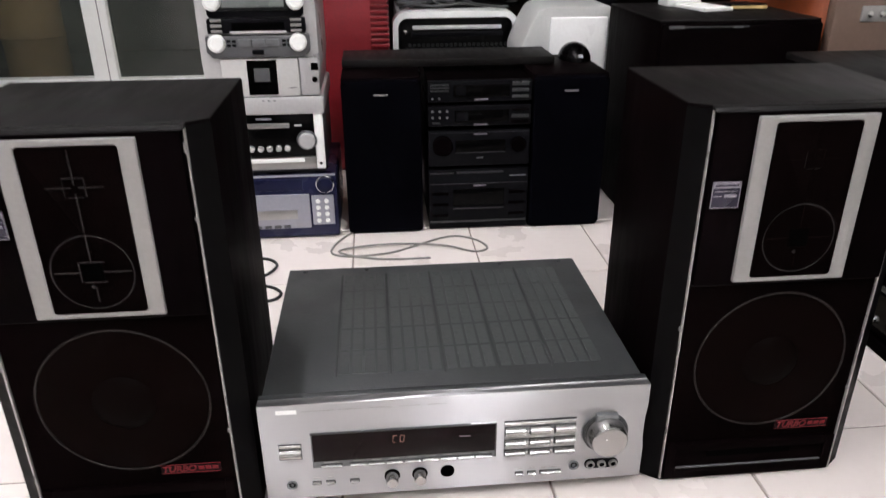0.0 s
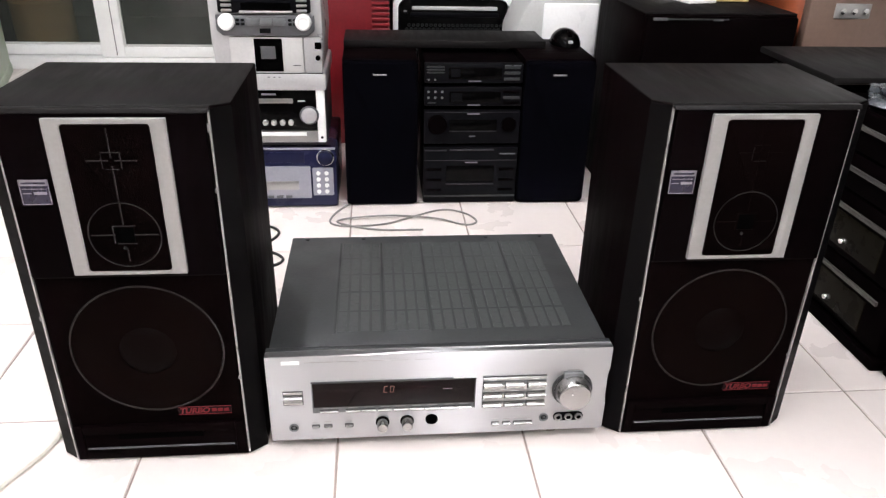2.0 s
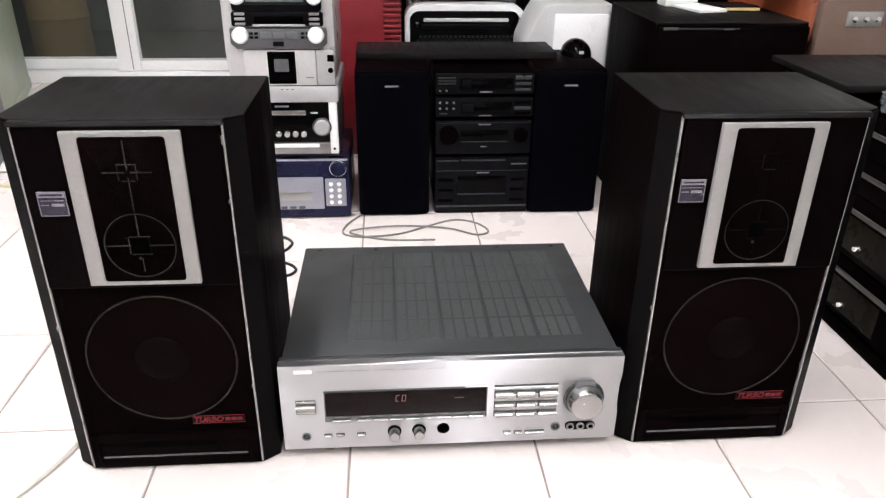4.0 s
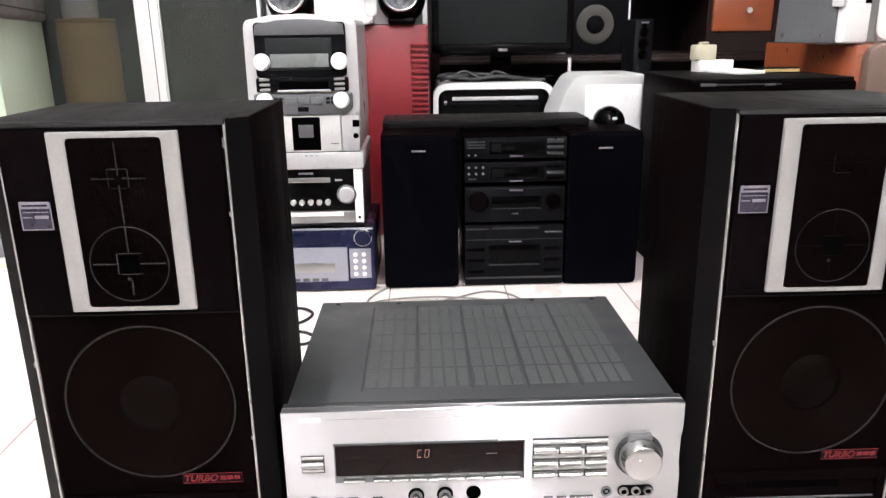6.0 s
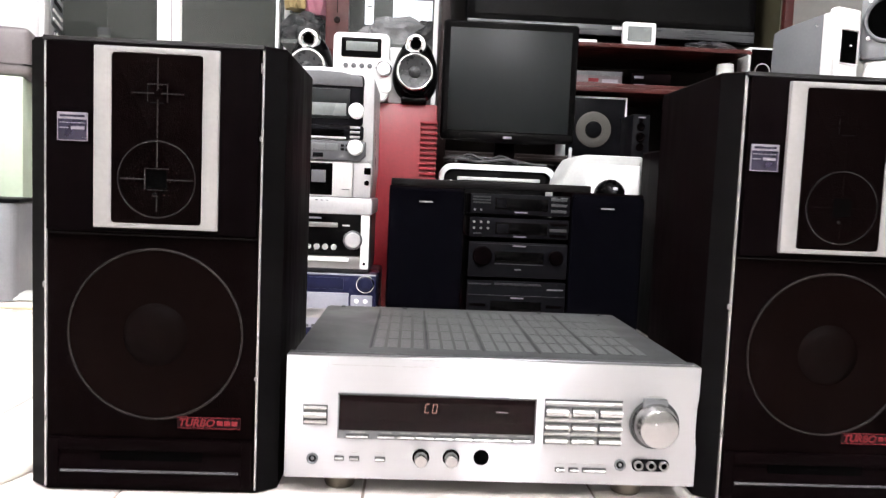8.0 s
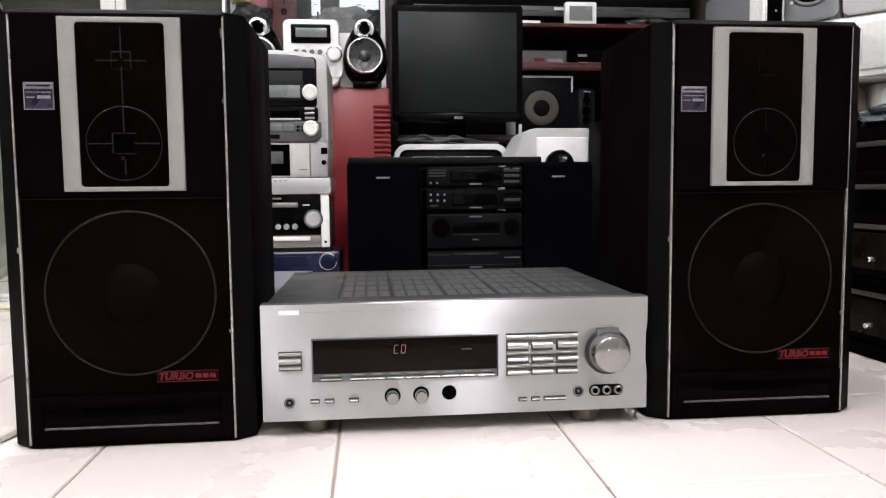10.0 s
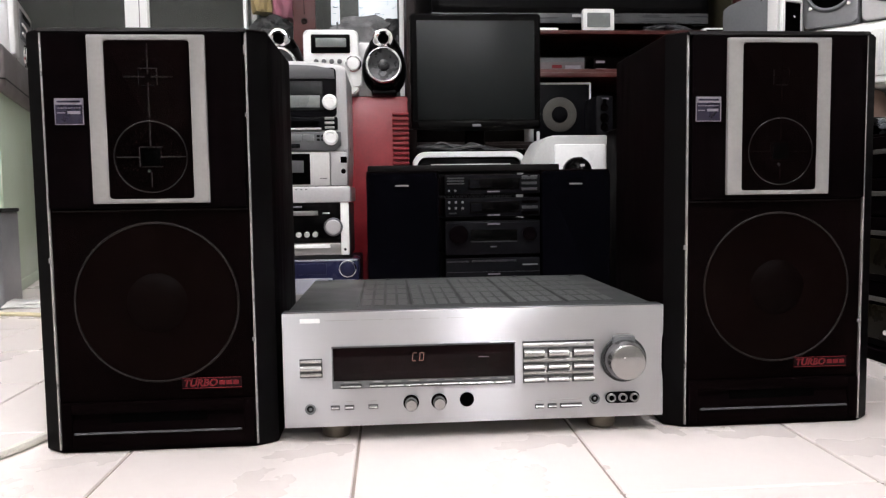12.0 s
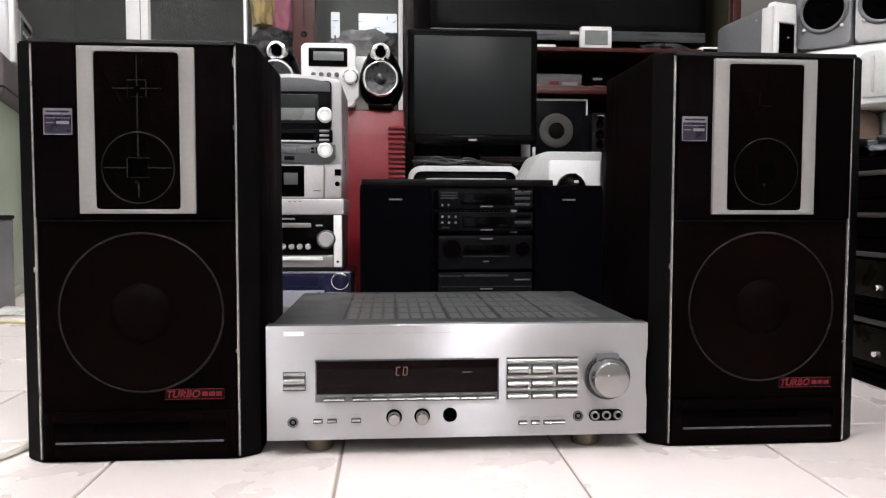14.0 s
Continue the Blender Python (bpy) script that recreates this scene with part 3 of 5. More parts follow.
# ---- the receiver ----
def receiver():
    r = thing("av_receiver", 0, 0, 0, "silver stereo receiver with dark grey vented top on floor", "receiver")
    part("chassis", box(B(), -0.2145, 0.2145, 0.012, 0.338, 0.0185, 0.1475, 0.0025), COVER, r, "dark grey painted steel cover")
    pl = [(-0.2175, 0.019), (0.2175, 0.019), (0.2175, 0.060), (0.2158, 0.075), (0.2158, 0.105), (0.2175, 0.118), (0.2175, 0.149), (-0.2175, 0.149)]
    part("front_panel", prism(B(), pl, 0.0, 0.013, "y", 0.0012), SILVER, r, "brushed silver front panel")
    part("panel_cap", box(B(), -0.2172, 0.2172, 0.0125, 0.021, 0.1440, 0.1492, 0.0008), DARKGREY, r)
    # vents in the cover
    k = 0
    for gx in range(5):
        for i in range(4):
            for j in range(5):
                x = -0.131 + gx * 0.063 + i * 0.0148
                y = 0.055 + j * 0.0515
                part("vent_slot", box(B(), x, x + 0.0112, y, y + 0.0475, 0.1470, 0.1478), VENT, r) if k == 0 else None
                if k == 0:
                    first = r.children[-1]
                    x_, y_ = x, y
                else:
                    ob = new("vent_slot", first.data)
                    ob.parent = r
                    ob.location = (x - x_, y - y_, 0)
                k += 1
    for x in (-0.1365, -0.0735, -0.0105, 0.0525, 0.1155):
        part("seam", box(B(), x, x + 0.0030, 0.05, 0.312, 0.1470, 0.14785, 0.0001), SEAM, r)
    for x in (-0.19, -0.10, 0.10, 0.19):
        part("screw", turn(B(), [(0.0035, 0.1470), (0.0035, 0.1485), (0.002, 0.1492), (0, 0.1492)], (x, 0.327, 0), "z", 12), DARKGREY, r)
    # display window and the row of keys under it
    win = part("display_bezel", box(B(), -0.1632, 0.0440, -0.0008, 0.003, 0.0622, 0.1106, 0.0003), STEEL, r, "grey window surround")
    part("display_window", box(B(), -0.1618, 0.0424, -0.0014, 0.002, 0.0712, 0.1086, 0.0004), DISPLAY, win, "dark tinted display window")
    rim = B()
    box(rim, -0.1636, 0.0444, -0.0020, 0.001, 0.1086, 0.1100, 0.0004)
    box(rim, 0.0424, 0.0440, -0.0019, 0.001, 0.0624, 0.1086, 0.0004)
    part("window_rim", rim, DARKGREY, win, "dark upper rim")
    # pale bar stands in for a highlight on the upper rim
    part("window_glint", bar_key(B(), 0.0150, 0.0440, 0.1100, 0.1112, 0.0022), POST, win)
    # lit characters, made of segments that lean a little
    for x0, segs in ((-0.0735, "afed"), (-0.0655, "abcdfe")):
        sg = B()
        for k in segs:
            lx0, lx1, lz0, lz1 = {"a": (0.0004, 0.0046, 0.0090, 0.0097), "d": (0.0004, 0.0046, 0.0, 0.0007), "f": (0.0, 0.0008, 0.0052, 0.0092), "e": (0.0, 0.0008, 0.0006, 0.0046), "b": (0.0042, 0.0050, 0.0052, 0.0092), "c": (0.0042, 0.0050, 0.0006, 0.0046)}[k]
            sl = 0.10
            prism(sg, [(x0 + lx0 + sl * lz0, 0.0918 + lz0), (x0 + lx1 + sl * lz0, 0.0918 + lz0), (x0 + lx1 + sl * lz1, 0.0918 + lz1), (x0 + lx0 + sl * lz1, 0.0918 + lz1)], -0.0017, -0.0013, "y")
        part("display_character", sg, LIT, win, "dim reddish lit character")
    part("display_mark", box(B(), 0.0020, 0.0140, -0.0017, -0.0013, 0.0942, 0.0950), LILAC, win)
    keys = [(-0.1535, -0.1310)] + [(-0.1212 + i * 0.0203, -0.1036 + i * 0.0203) for i in range(8)]
    for a, b in keys:
        sk = part("source_key", bar_key(B(), a, b, 0.0634, 0.0668, 0.0046), RIBBED, r)
        part("key_shadow_gap", box(B(), a - 0.0006, b + 0.0006, -0.0011, 0.001, 0.0624, 0.0676), DARKGREY, sk)
    cap = B()
    for a, b in keys:
        box(cap, a + 0.003, b - 0.003, -0.0011, -0.0007, 0.0690, 0.0697)
    part("key_captions", cap, SILVERB, win)
    # power key
    pw = part("power_recess", box(B(), -0.1990, -0.1738, -0.0006, 0.002, 0.0757, 0.0972, 0.0003), DARKGREY, r)
    part("power_lip", bar_key(B(), -0.1982, -0.1746, 0.0916, 0.0962, 0.0022), RIBBED, pw)
    part("power_key", bar_key(B(), -0.1982, -0.1746, 0.0828, 0.0908, 0.0070), RIBBED, pw)
    part("power_lip", bar_key(B(), -0.1982, -0.1746, 0.0765, 0.0818, 0.0022), RIBBED, pw)
    # maker's mark, drawn as a plain bar
    part("maker_mark", box(B(), -0.1975, -0.1755, -0.0006, 0.001, 0.1375, 0.1425), WHITE, r, "plain pale maker's mark")
    ln = B()
    for i, (a, b) in enumerate(((-0.170, -0.135), (-0.13, -0.105), (-0.098, -0.072), (-0.064, -0.042), (-0.034, -0.012))):
        box(ln, a, b, -0.0004, 0.001, 0.1396, 0.1401)
    part("small_print", ln, SILVERB, r)
    # keypad: three columns of half-round keys under captioned ridges
    kp = part("keypad_recess", box(B(), 0.0530, 0.1350, -0.0007, 0.002, 0.0622, 0.1102, 0.0003), STEEL, r, "grey keypad panel")
    part("keypad_rim", box(B(), 0.0526, 0.1354, -0.0014, 0.001, 0.1092, 0.1104, 0.0003), DARKGREY, kp)
    columns = ((0.0538, 0.0768), (0.0820, 0.1048), (0.1110, 0.1342))
    for z0, z1 in ((0.1032, 0.1086), (0.0858, 0.0906), (0.0712, 0.0758)):
        part("key_ridge", bar_key(B(), 0.0534, 0.1346, z0, z1, 0.0022), SILVERB, kp)
        for a, b in columns:
            part("key_caption", box(B(), a + 0.006, b - 0.006, -0.0027, -0.001, (z0 + z1) / 2 - 0.0004, (z0 + z1) / 2 + 0.0004), POST, kp)
    for a, b in columns:
        for z0, z1 in ((0.0918, 0.1018), (0.0774, 0.0848), (0.0630, 0.0702)):
            kk = part("keypad_key", bar_key(B(), a, b, z0, z1, 0.0074), RIBBED, kp)
            part("key_gap", box(B(), a - 0.0008, b + 0.0008, -0.0012, 0.001, z0 - 0.0008, z1 + 0.0006), DARKGREY, kk)
    for x in (0.0794, 0.1079):
        for z0, z1 in ((0.0905, 0.0965), (0.0765, 0.0815), (0.0628, 0.0668)):
            part("key_post", box(B(), x - 0.0015, x + 0.0015, -0.0030, 0.001, z0, z1, 0.0006), POST, kp)
    # volume knob, tapering to its face
    KX, KZ = 0.1700, 0.0868
    kn = part("volume_knob", turn(B(), [(0.0238, -0.0030), (0.0228, -0.0100), (0.0205, -0.0185), (0.0198, -0.0200), (0.0186, -0.0208), (0, -0.0214)], (KX, 0, KZ), seg=64), KNOB, r, "large silver volume knob")
    part("knob_seat", turn(B(), [(0.0266, 0.0005), (0.0264, -0.0026), (0.0252, -0.0034), (0.0240, -0.0032), (0.0236, -0.0006)], (KX, 0, KZ), seg=64), DARKGREY, kn, "dark collar")
    part("knob_tab", prism(B(), [(KX - 0.0150, KZ + 0.0120), (KX + 0.0130, KZ + 0.0120), (KX + 0.0118, KZ + 0.0272), (KX - 0.0128, KZ + 0.0272)], -0.0060, 0.001, "y", 0.0008), STEEL, kn, "grey tab over the knob")
    part("knob_caption", box(B(), KX - 0.008, KX + 0.007, -0.0005, 0.001, 0.1158, 0.1166), SILVERB, r)
    part("knob_dimple", turn(B(), [(0.0011, -0.0208), (0.0011, -0.0218), (0, -0.0221)], (KX - 0.005, 0, KZ + 0.0060), seg=12), CHROME, kn)
    # bottom row
    for x, z, rr in ((-0.1882, 0.0402, 0.0060), (0.1362, 0.0415, 0.0062)):
        jk = part("jack", turn(B(), [(rr, 0.001), (rr, -0.0018), (rr * 0.82, -0.0024), (rr * 0.66, -0.0014), (rr * 0.60, 0.0)], (x, 0, z), seg=24), STEEL, r, "grey jack collar")
        part("jack_hole", turn(B(), [(rr * 0.66, -0.0008), (0, -0.0008)], (x, 0, z), seg=20), HOLE, jk)
        part("jack_contact", turn(B(), [(rr * 0.34, -0.0010), (rr * 0.22, -0.0018), (0, -0.0018)], (x, 0, z), seg=14), STEEL, jk)
    for x, z in ((-0.0752, 0.0440), (-0.0435, 0.0445)):
        ks = part("tone_knob", turn(B(), [(0.0072, -0.0004), (0.0068, -0.0130), (0.0060, -0.0142), (0, -0.0144)], (x, 0, z), seg=28), KNOB, r, "small grey tone knob")
        part("knob_seat", turn(B(), [(0.0090, 0.0005), (0.0090, -0.0012), (0.0070, -0.0014)], (x, 0, z), seg=28), PLASTIC, ks)
    part("balance_socket", turn(B(), [(0.0082, 0.0005), (0.0082, -0.0012), (0.0070, -0.0014), (0.0, -0.0008)], (-0.0118, 0, 0.0455), seg=28), HOLE, r, "black round socket")
    for a, b in ((-0.1648, -0.1562), (-0.1494, -0.1402), (-0.1226, -0.1132), (0.0676, 0.0762), (0.0822, 0.0910), (0.0966, 0.1206)):
        z = 0.0392 if a < 0 else 0.0330
        sw = part("small_key", bar_key(B(), a, b, z, z + 0.0036, 0.0044), RIBBED, r)
        part("key_gap", box(B(), a - 0.0008, b + 0.0008, -0.0005, 0.001, z - 0.0010, z + 0.0043), DARKGREY, sw)
        part("key_caption", box(B(), a + 0.001, b - 0.001, -0.0004, 0.001, z + 0.0080, z + 0.0087), SILVERB, sw)
    av = part("input_panel", prism(B(), rounded(0.1490, 0.1890, 0.0352, 0.0485, 0.0064), -0.0012, 0.001, "y"), CHARCOAL, r, "black panel with three round inputs")
    for x in (0.1554, 0.1690, 0.1826):
        part("input_socket", turn(B(), [(0.0050, -0.0010), (0.0050, -0.0044), (0.0040, -0.0050), (0.0030, -0.0030), (0, -0.0030)], (x, 0, 0.0420), seg=20), SILVERB, av)
        part("socket_hole", turn(B(), [(0.0030, -0.0036), (0, -0.0036)], (x, 0, 0.0420), seg=16), HOLE, av)
    for x in (-0.162, 0.154):
        for y in (0.035, 0.30):
            part("foot", turn(B(), [(0, 0.0), (0.0155, 0.0), (0.017, 0.004), (0.017, 0.0195), (0, 0.0195)], (x, y, 0), "z", 28), GOLD, r, "round brassy foot")
    return r


receiver()


# ---- black mini component system on the floor ----
def small_speaker(x0, x1, label):
    w = (x1 - x0) / 2
    s = thing("bookshelf_speaker", (x0 + x1) / 2, 0.806, 0, label, "speaker", "pair of black mini speakers")
    part("cabinet", box(B(), -w + 0.001, w - 0.001, 0.012, 0.235, 0.0, 0.333, 0.003), VINYL, s)
    part("grille", prism(B(), rounded(-w + 0.001, w - 0.001, 0.002, 0.329, 0.012), 0.0, 0.018, "y", 0.006), NAVYCLOTH, s, "black cloth grille with rounded edges")
    part("maker_mark", box(B(), -0.016, 0.013, -0.0012, 0.001, 0.2985, 0.3020), FRAME, s, "small pale maker's mark")
    return s


small_speaker(-0.146, 0.016, "black mini speaker with cloth grille beside component stack")
small_speaker(0.245, 0.404, "black mini speaker with cloth grille, keyboard lying on top")


def component(z0, z1, label):
    c = thing("hifi_component", 0.136, 0.815, z0, label, "stereo component", "black component stack")
    h = z1 - z0
    part("case", box(B(), -0.106, 0.106, 0.012, 0.26, 0.0, h - 0.003, 0.002), PLASTIC, c)
    part("front", box(B(), -0.107, 0.107, 0.0, 0.014, 0.002, h - 0.002, 0.002), CHARCOAL, c)
    return c


def mark(c, x0, x1, z0, z1, m, name="key", d=0.0018, bev=0.0004):
    return part(name, box(B(), x0, x1, -d, 0.002, z0, z1, bev), m, c)


u = component(0.278, 0.325, "black tuner component with dark display and small keys")
mark(u, -0.055, 0.060, 0.012, 0.037, GLOSS, "display")
mark(u, -0.050, -0.030, 0.016, 0.034, CHARCOAL, "display_icon", 0.002)
mark(u, -0.012, 0.016, 0.0055, 0.0085, LILAC, "maker_mark", 0.001)
for z in (0.036, 0.030, 0.024):
    mark(u, -0.102, -0.064, z, z + 0.003, DARKGREY)
for x in (-0.098, -0.084):
    part("key", turn(B(), [(0.0024, -0.001), (0.002, -0.003), (0, -0.0032)], (x, 0, 0.010), seg=12), SILVERB, u)
for z in (0.034, 0.022, 0.009):
    mark(u, 0.066, 0.100, z, z + 0.006, DARKGREY)
mark(u, 0.066, 0.080, 0.0405, 0.042, STEEL, "print", 0.001)
mark(u, 0.086, 0.102, 0.0405, 0.042, STEEL, "print", 0.001)
u = component(0.228, 0.274, "black equaliser component with six small round keys")
mark(u, -0.052, 0.060, 0.010, 0.035, GLOSS, "display")
mark(u, -0.049, -0.024, 0.013, 0.031, CHARCOAL, "display_icon", 0.002)
mark(u, -0.012, 0.016, 0.003, 0.006, LILAC, "maker_mark", 0.001)
for x in (-0.098, -0.083, -0.068):
    for z in (0.034, 0.021):
        part("key", turn(B(), [(0.0028, -0.001), (0.0024, -0.003), (0, -0.0032)], (x, 0, z), seg=12), SILVERB, u)
mark(u, -0.099, -0.082, 0.008, 0.011, DARKGREY)
for z in (0.031, 0.018, 0.006):
    mark(u, 0.066, 0.102, z, z + 0.0065, DARKGREY if z == 0.018 else PLASTIC)
u = component(0.142, 0.222, "black amplifier component with two round knobs")
mark(u, -0.050, 0.055, 0.034, 0.058, GLOSS, "display")
mark(u, -0.050, 0.055, 0.030, 0.032, DIMTRIM, "trim_line")
mark(u, -0.012, 0.016, 0.069, 0.072, LILAC, "maker_mark", 0.001)
mark(u, -0.006, 0.008, 0.018, 0.021, STEEL, "print", 0.001)
for x, rr in ((-0.078, 0.021), (0.082, 0.016)):
    part("knob", turn(B(), [(rr, -0.0005), (rr, -0.010), (rr - 0.002, -0.012), (rr * 0.6, -0.0125), (0, -0.0125)], (x, 0, 0.048), seg=32), PLASTIC, u)
mark(u, -0.103, 0.103, 0.0735, 0.0745, DIMTRIM, "trim_line", 0.0008, 0)
u = component(0.0, 0.138, "black cassette deck component with silver trim line")
mark(u, -0.048, 0.052, 0.1275, 0.1315, DIMTRIM, "trim_line")
mark(u, -0.105, -0.055, 0.1270, 0.1300, DIMTRIM, "trim_line", 0.001)
mark(u, 0.066, 0.102, 0.1185, 0.1215, STEEL, "print", 0.001)
mark(u, -0.106, 0.106, 0.1040, 0.1052, DIMTRIM, "trim_line", 0.001, 0)
mark(u, -0.012, 0.016, 0.098, 0.101, LILAC, "maker_mark", 0.001)
mark(u, -0.055, 0.055, 0.055, 0.092, GLOSS, "cassette_door")
mark(u, -0.055, 0.055, 0.046, 0.049, DIMTRIM, "trim_line", 0.001)
for z in (0.08, 0.055, 0.03):
    mark(u, -0.100, -0.066, z, z + 0.006, PLASTIC)
    mark(u, 0.066, 0.100, z, z + 0.006, PLASTIC)
mark(u, -0.106, 0.106, 0.016, 0.020, DARKGREY, "trim_line", 0.001, 0)

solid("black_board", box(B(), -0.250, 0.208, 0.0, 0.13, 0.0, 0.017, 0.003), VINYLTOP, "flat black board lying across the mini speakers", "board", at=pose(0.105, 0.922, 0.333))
ms = thing("computer_mouse", 0.372, 0.985, 0.333, "glossy black computer mouse on a speaker", "mouse")
t = bmesh.new()
bmesh.ops.create_uvsphere(t, u_segments=28, v_segments=14, radius=1)
for v in t.verts:
    v.co = (v.co.x * 0.035, v.co.y * 0.055, max(v.co.z, 0) * 0.036)
part("shell", t, GLOSS, ms)
part("maker_mark", box(B(), -0.005, 0.005, -0.0545, -0.049, 0.010, 0.016, 0.0005), GREYP, ms)
part("wheel", turn(B(), [(0, -0.004), (0.009, -0.004), (0.009, 0.004), (0, 0.004)], (0, -0.033, 0.025), "x", 16), PLASTIC, ms)


# ---- stack of compact stereos beside it ----
bl = thing("cd_stereo", -0.295, 0.80, 0, "violet-blue compact stereo with silver front, on the floor", "stereo")
part("case", box(B(), -0.130, 0.130, 0.010, 0.26, 0.0, 0.136, 0.006), BLUEP, bl)
part("front", box(B(), -0.130, 0.130, 0.0, 0.014, 0.003, 0.140, 0.004), BLUEP, bl)
part("panel", box(B(), -0.115, 0.072, -0.004, 0.002, 0.024, 0.100, 0.002), BLUESILVER, bl, "silver disc panel")
part("tray", box(B(), -0.110, 0.045, -0.006, 0.0, 0.046, 0.066, 0.001), SILVERB, bl)
for i in range(7):
    part("key", box(B(), -0.105 + i * 0.020, -0.091 + i * 0.020, -0.006, 0.0, 0.026, 0.032, 0.001), MIDGREY, bl)
part("key_block", box(B(), 0.076, 0.122, -0.003, 0.002, 0.030, 0.096, 0.002), BLUESILVER, bl)
for i in range(2):
    for j in range(4):
        part("key", turn(B(), [(0.005, -0.002), (0.0045, -0.0055), (0, -0.006)], (0.089 + i * 0.018, 0, 0.040 + j * 0.0145), seg=14), WHITE, bl)
part("knob", turn(B(), [(0.016, 0.0), (0.016, -0.010), (0.013, -0.012), (0, -0.012)], (0.106, 0, 0.120), seg=28), NAVY, bl)
part("knob_collar", torus(B(), (0.106, -0.002, 0.120), 0.0175, 0.0018, seg=32), CHROME, bl)
part("top_edge", box(B(), -0.128, 0.128, -0.002, 0.006, 0.1375, 0.1408, 0.001), BLUESILVER, bl, "pale upper edge")
part("display", box(B(), -0.110, 0.060, -0.002, 0.002, 0.108, 0.132, 0.001), NAVY, bl)

cd = thing("cd_stereo", -0.297, 0.812, 0.14, "black and silver compact stereo stacked on a blue one", "stereo")
part("case", box(B(), -0.112, 0.112, 0.010, 0.25, 0.0, 0.124, 0.004), MIDGREY, cd)
part("front", box(B(), -0.112, 0.094, 0.0, 0.014, 0.038, 0.126, 0.002), GLOSS, cd, "gloss black upper front")
part("side_strip", box(B(), 0.094, 0.112, -0.001, 0.014, 0.010, 0.126, 0.002), WHITE, cd, "white side strip")
part("lower_strip", box(B(), -0.112, 0.094, -0.001, 0.014, 0.010, 0.036, 0.002), SILVERB, cd, "silver lower strip")
part("strip_line", box(B(), -0.112, 0.070, -0.003, 0.0, 0.0255, 0.034, 0.001), WHITE, cd)
part("tray", box(B(), -0.100, 0.045, -0.003, 0.002, 0.098, 0.108, 0.001), SILVERB, cd)
part("maker_mark", box(B(), -0.020, 0.010, -0.001, 0.001, 0.115, 0.119), LILAC, cd)
part("print", box(B(), 0.055, 0.070, -0.001, 0.001, 0.101, 0.104), GREYP, cd)
for i in range(5):
    part("key", turn(B(), [(0.0062, 0.0), (0.0062, -0.006), (0.005, -0.0075), (0, -0.0075)], (-0.034 + i * 0.0180, 0, 0.056), seg=18), POST, cd)
part("knob", turn(B(), [(0.0165, 0.0), (0.0165, -0.010), (0.014, -0.0125), (0, -0.0125)], (0.078, 0, 0.072), seg=32), STEREOGREY, cd, "round grey volume knob")
part("knob_ring", torus(B(), (0.078, -0.003, 0.072), 0.0185, 0.0022, seg=36), MIDGREY, cd)
part("socket", turn(B(), [(0.003, -0.002), (0, -0.002)], (0.103, 0, 0.022), seg=14), HOLE, cd)

lg = thing("mini_stereo", -0.296, 0.812, 0.266, "silver-grey mini stereo with white knobs on stereo stack", "stereo")
body = [(-0.108, 0.032), (0.108, 0.032), (0.113, 0.10), (0.112, 0.286), (0.106, 0.297), (0.060, 0.305), (0, 0.308), (-0.060, 0.305), (-0.106, 0.297), (-0.112, 0.286), (-0.113, 0.10)]
part("case", prism(B(), body, 0.006, 0.25, "y", 0.003), STEREOGREY, lg)
part("base", box(B(), -0.116, 0.116, -0.006, 0.25, 0.0, 0.036, 0.005), STEREOGREY, lg)
part("upper_front", prism(B(), rounded(-0.090, 0.090, 0.187, 0.292, 0.008), -0.004, 0.010, "y", 0.002), CHARCOAL, lg, "dark grey display front")
part("display", box(B(), -0.068, 0.062, -0.007, 0.0, 0.200, 0.262, 0.002), SCREEN, lg)
part("display_lcd", box(B(), -0.060, 0.055, -0.0078, -0.006, 0.206, 0.232, 0.0005), LCD, lg, "grey-green display")
part("top_band", prism(B(), [(-0.088, 0.268), (0.088, 0.268), (0.086, 0.288), (0.045, 0.296), (0, 0.298), (-0.045, 0.296), (-0.086, 0.288)], -0.0065, 0.004, "y", 0.001), MIDGREY, lg, "arched grey band")
part("tray_lip", box(B(), -0.050, 0.056, -0.0075, 0.0, 0.158, 0.1625, 0.001), STEREOGREY, lg)
part("deck_seam", box(B(), -0.110, 0.110, -0.0030, 0.004, 0.0345, 0.0365), CHARCOAL, lg)
for i in range(3):
    part("deck_mark", box(B(), -0.004 + i * 0.011, 0.001 + i * 0.011, -0.0070, -0.004, 0.028, 0.0300), STEEL, lg)
part("tray_front", prism(B(), rounded(-0.092, 0.092, 0.158, 0.186, 0.004), -0.005, 0.010, "y", 0.001), CHARCOAL, lg)
part("tray_slot", box(B(), -0.046, 0.052, -0.0065, 0.0, 0.164, 0.178, 0.001), HOLE, lg)
part("control_front", prism(B(), [(-0.098, 0.154), (-0.098, 0.124), (-0.086, 0.113), (0.086, 0.113), (0.098, 0.124), (0.098, 0.154)], -0.007, 0.010, "y", 0.002), MIDGREY, lg)
for i in range(3):
    part("key", box(B(), -0.036 + i * 0.026, -0.012 + i * 0.026, -0.010, -0.005, 0.134, 0.148, 0.001), STEEL, lg)
for i in range(3):
    for j in range(2):
        part("key", box(B(), 0.046 + i * 0.010, 0.053 + i * 0.010, -0.009, -0.005, 0.134 + j * 0.008, 0.139 + j * 0.008, 0.0006), CHARCOAL, lg)
        part("key", box(B(), -0.068 + i * 0.010, -0.061 + i * 0.010, -0.009, -0.005, 0.134 + j * 0.008, 0.139 + j * 0.008, 0.0006), CHARCOAL, lg)
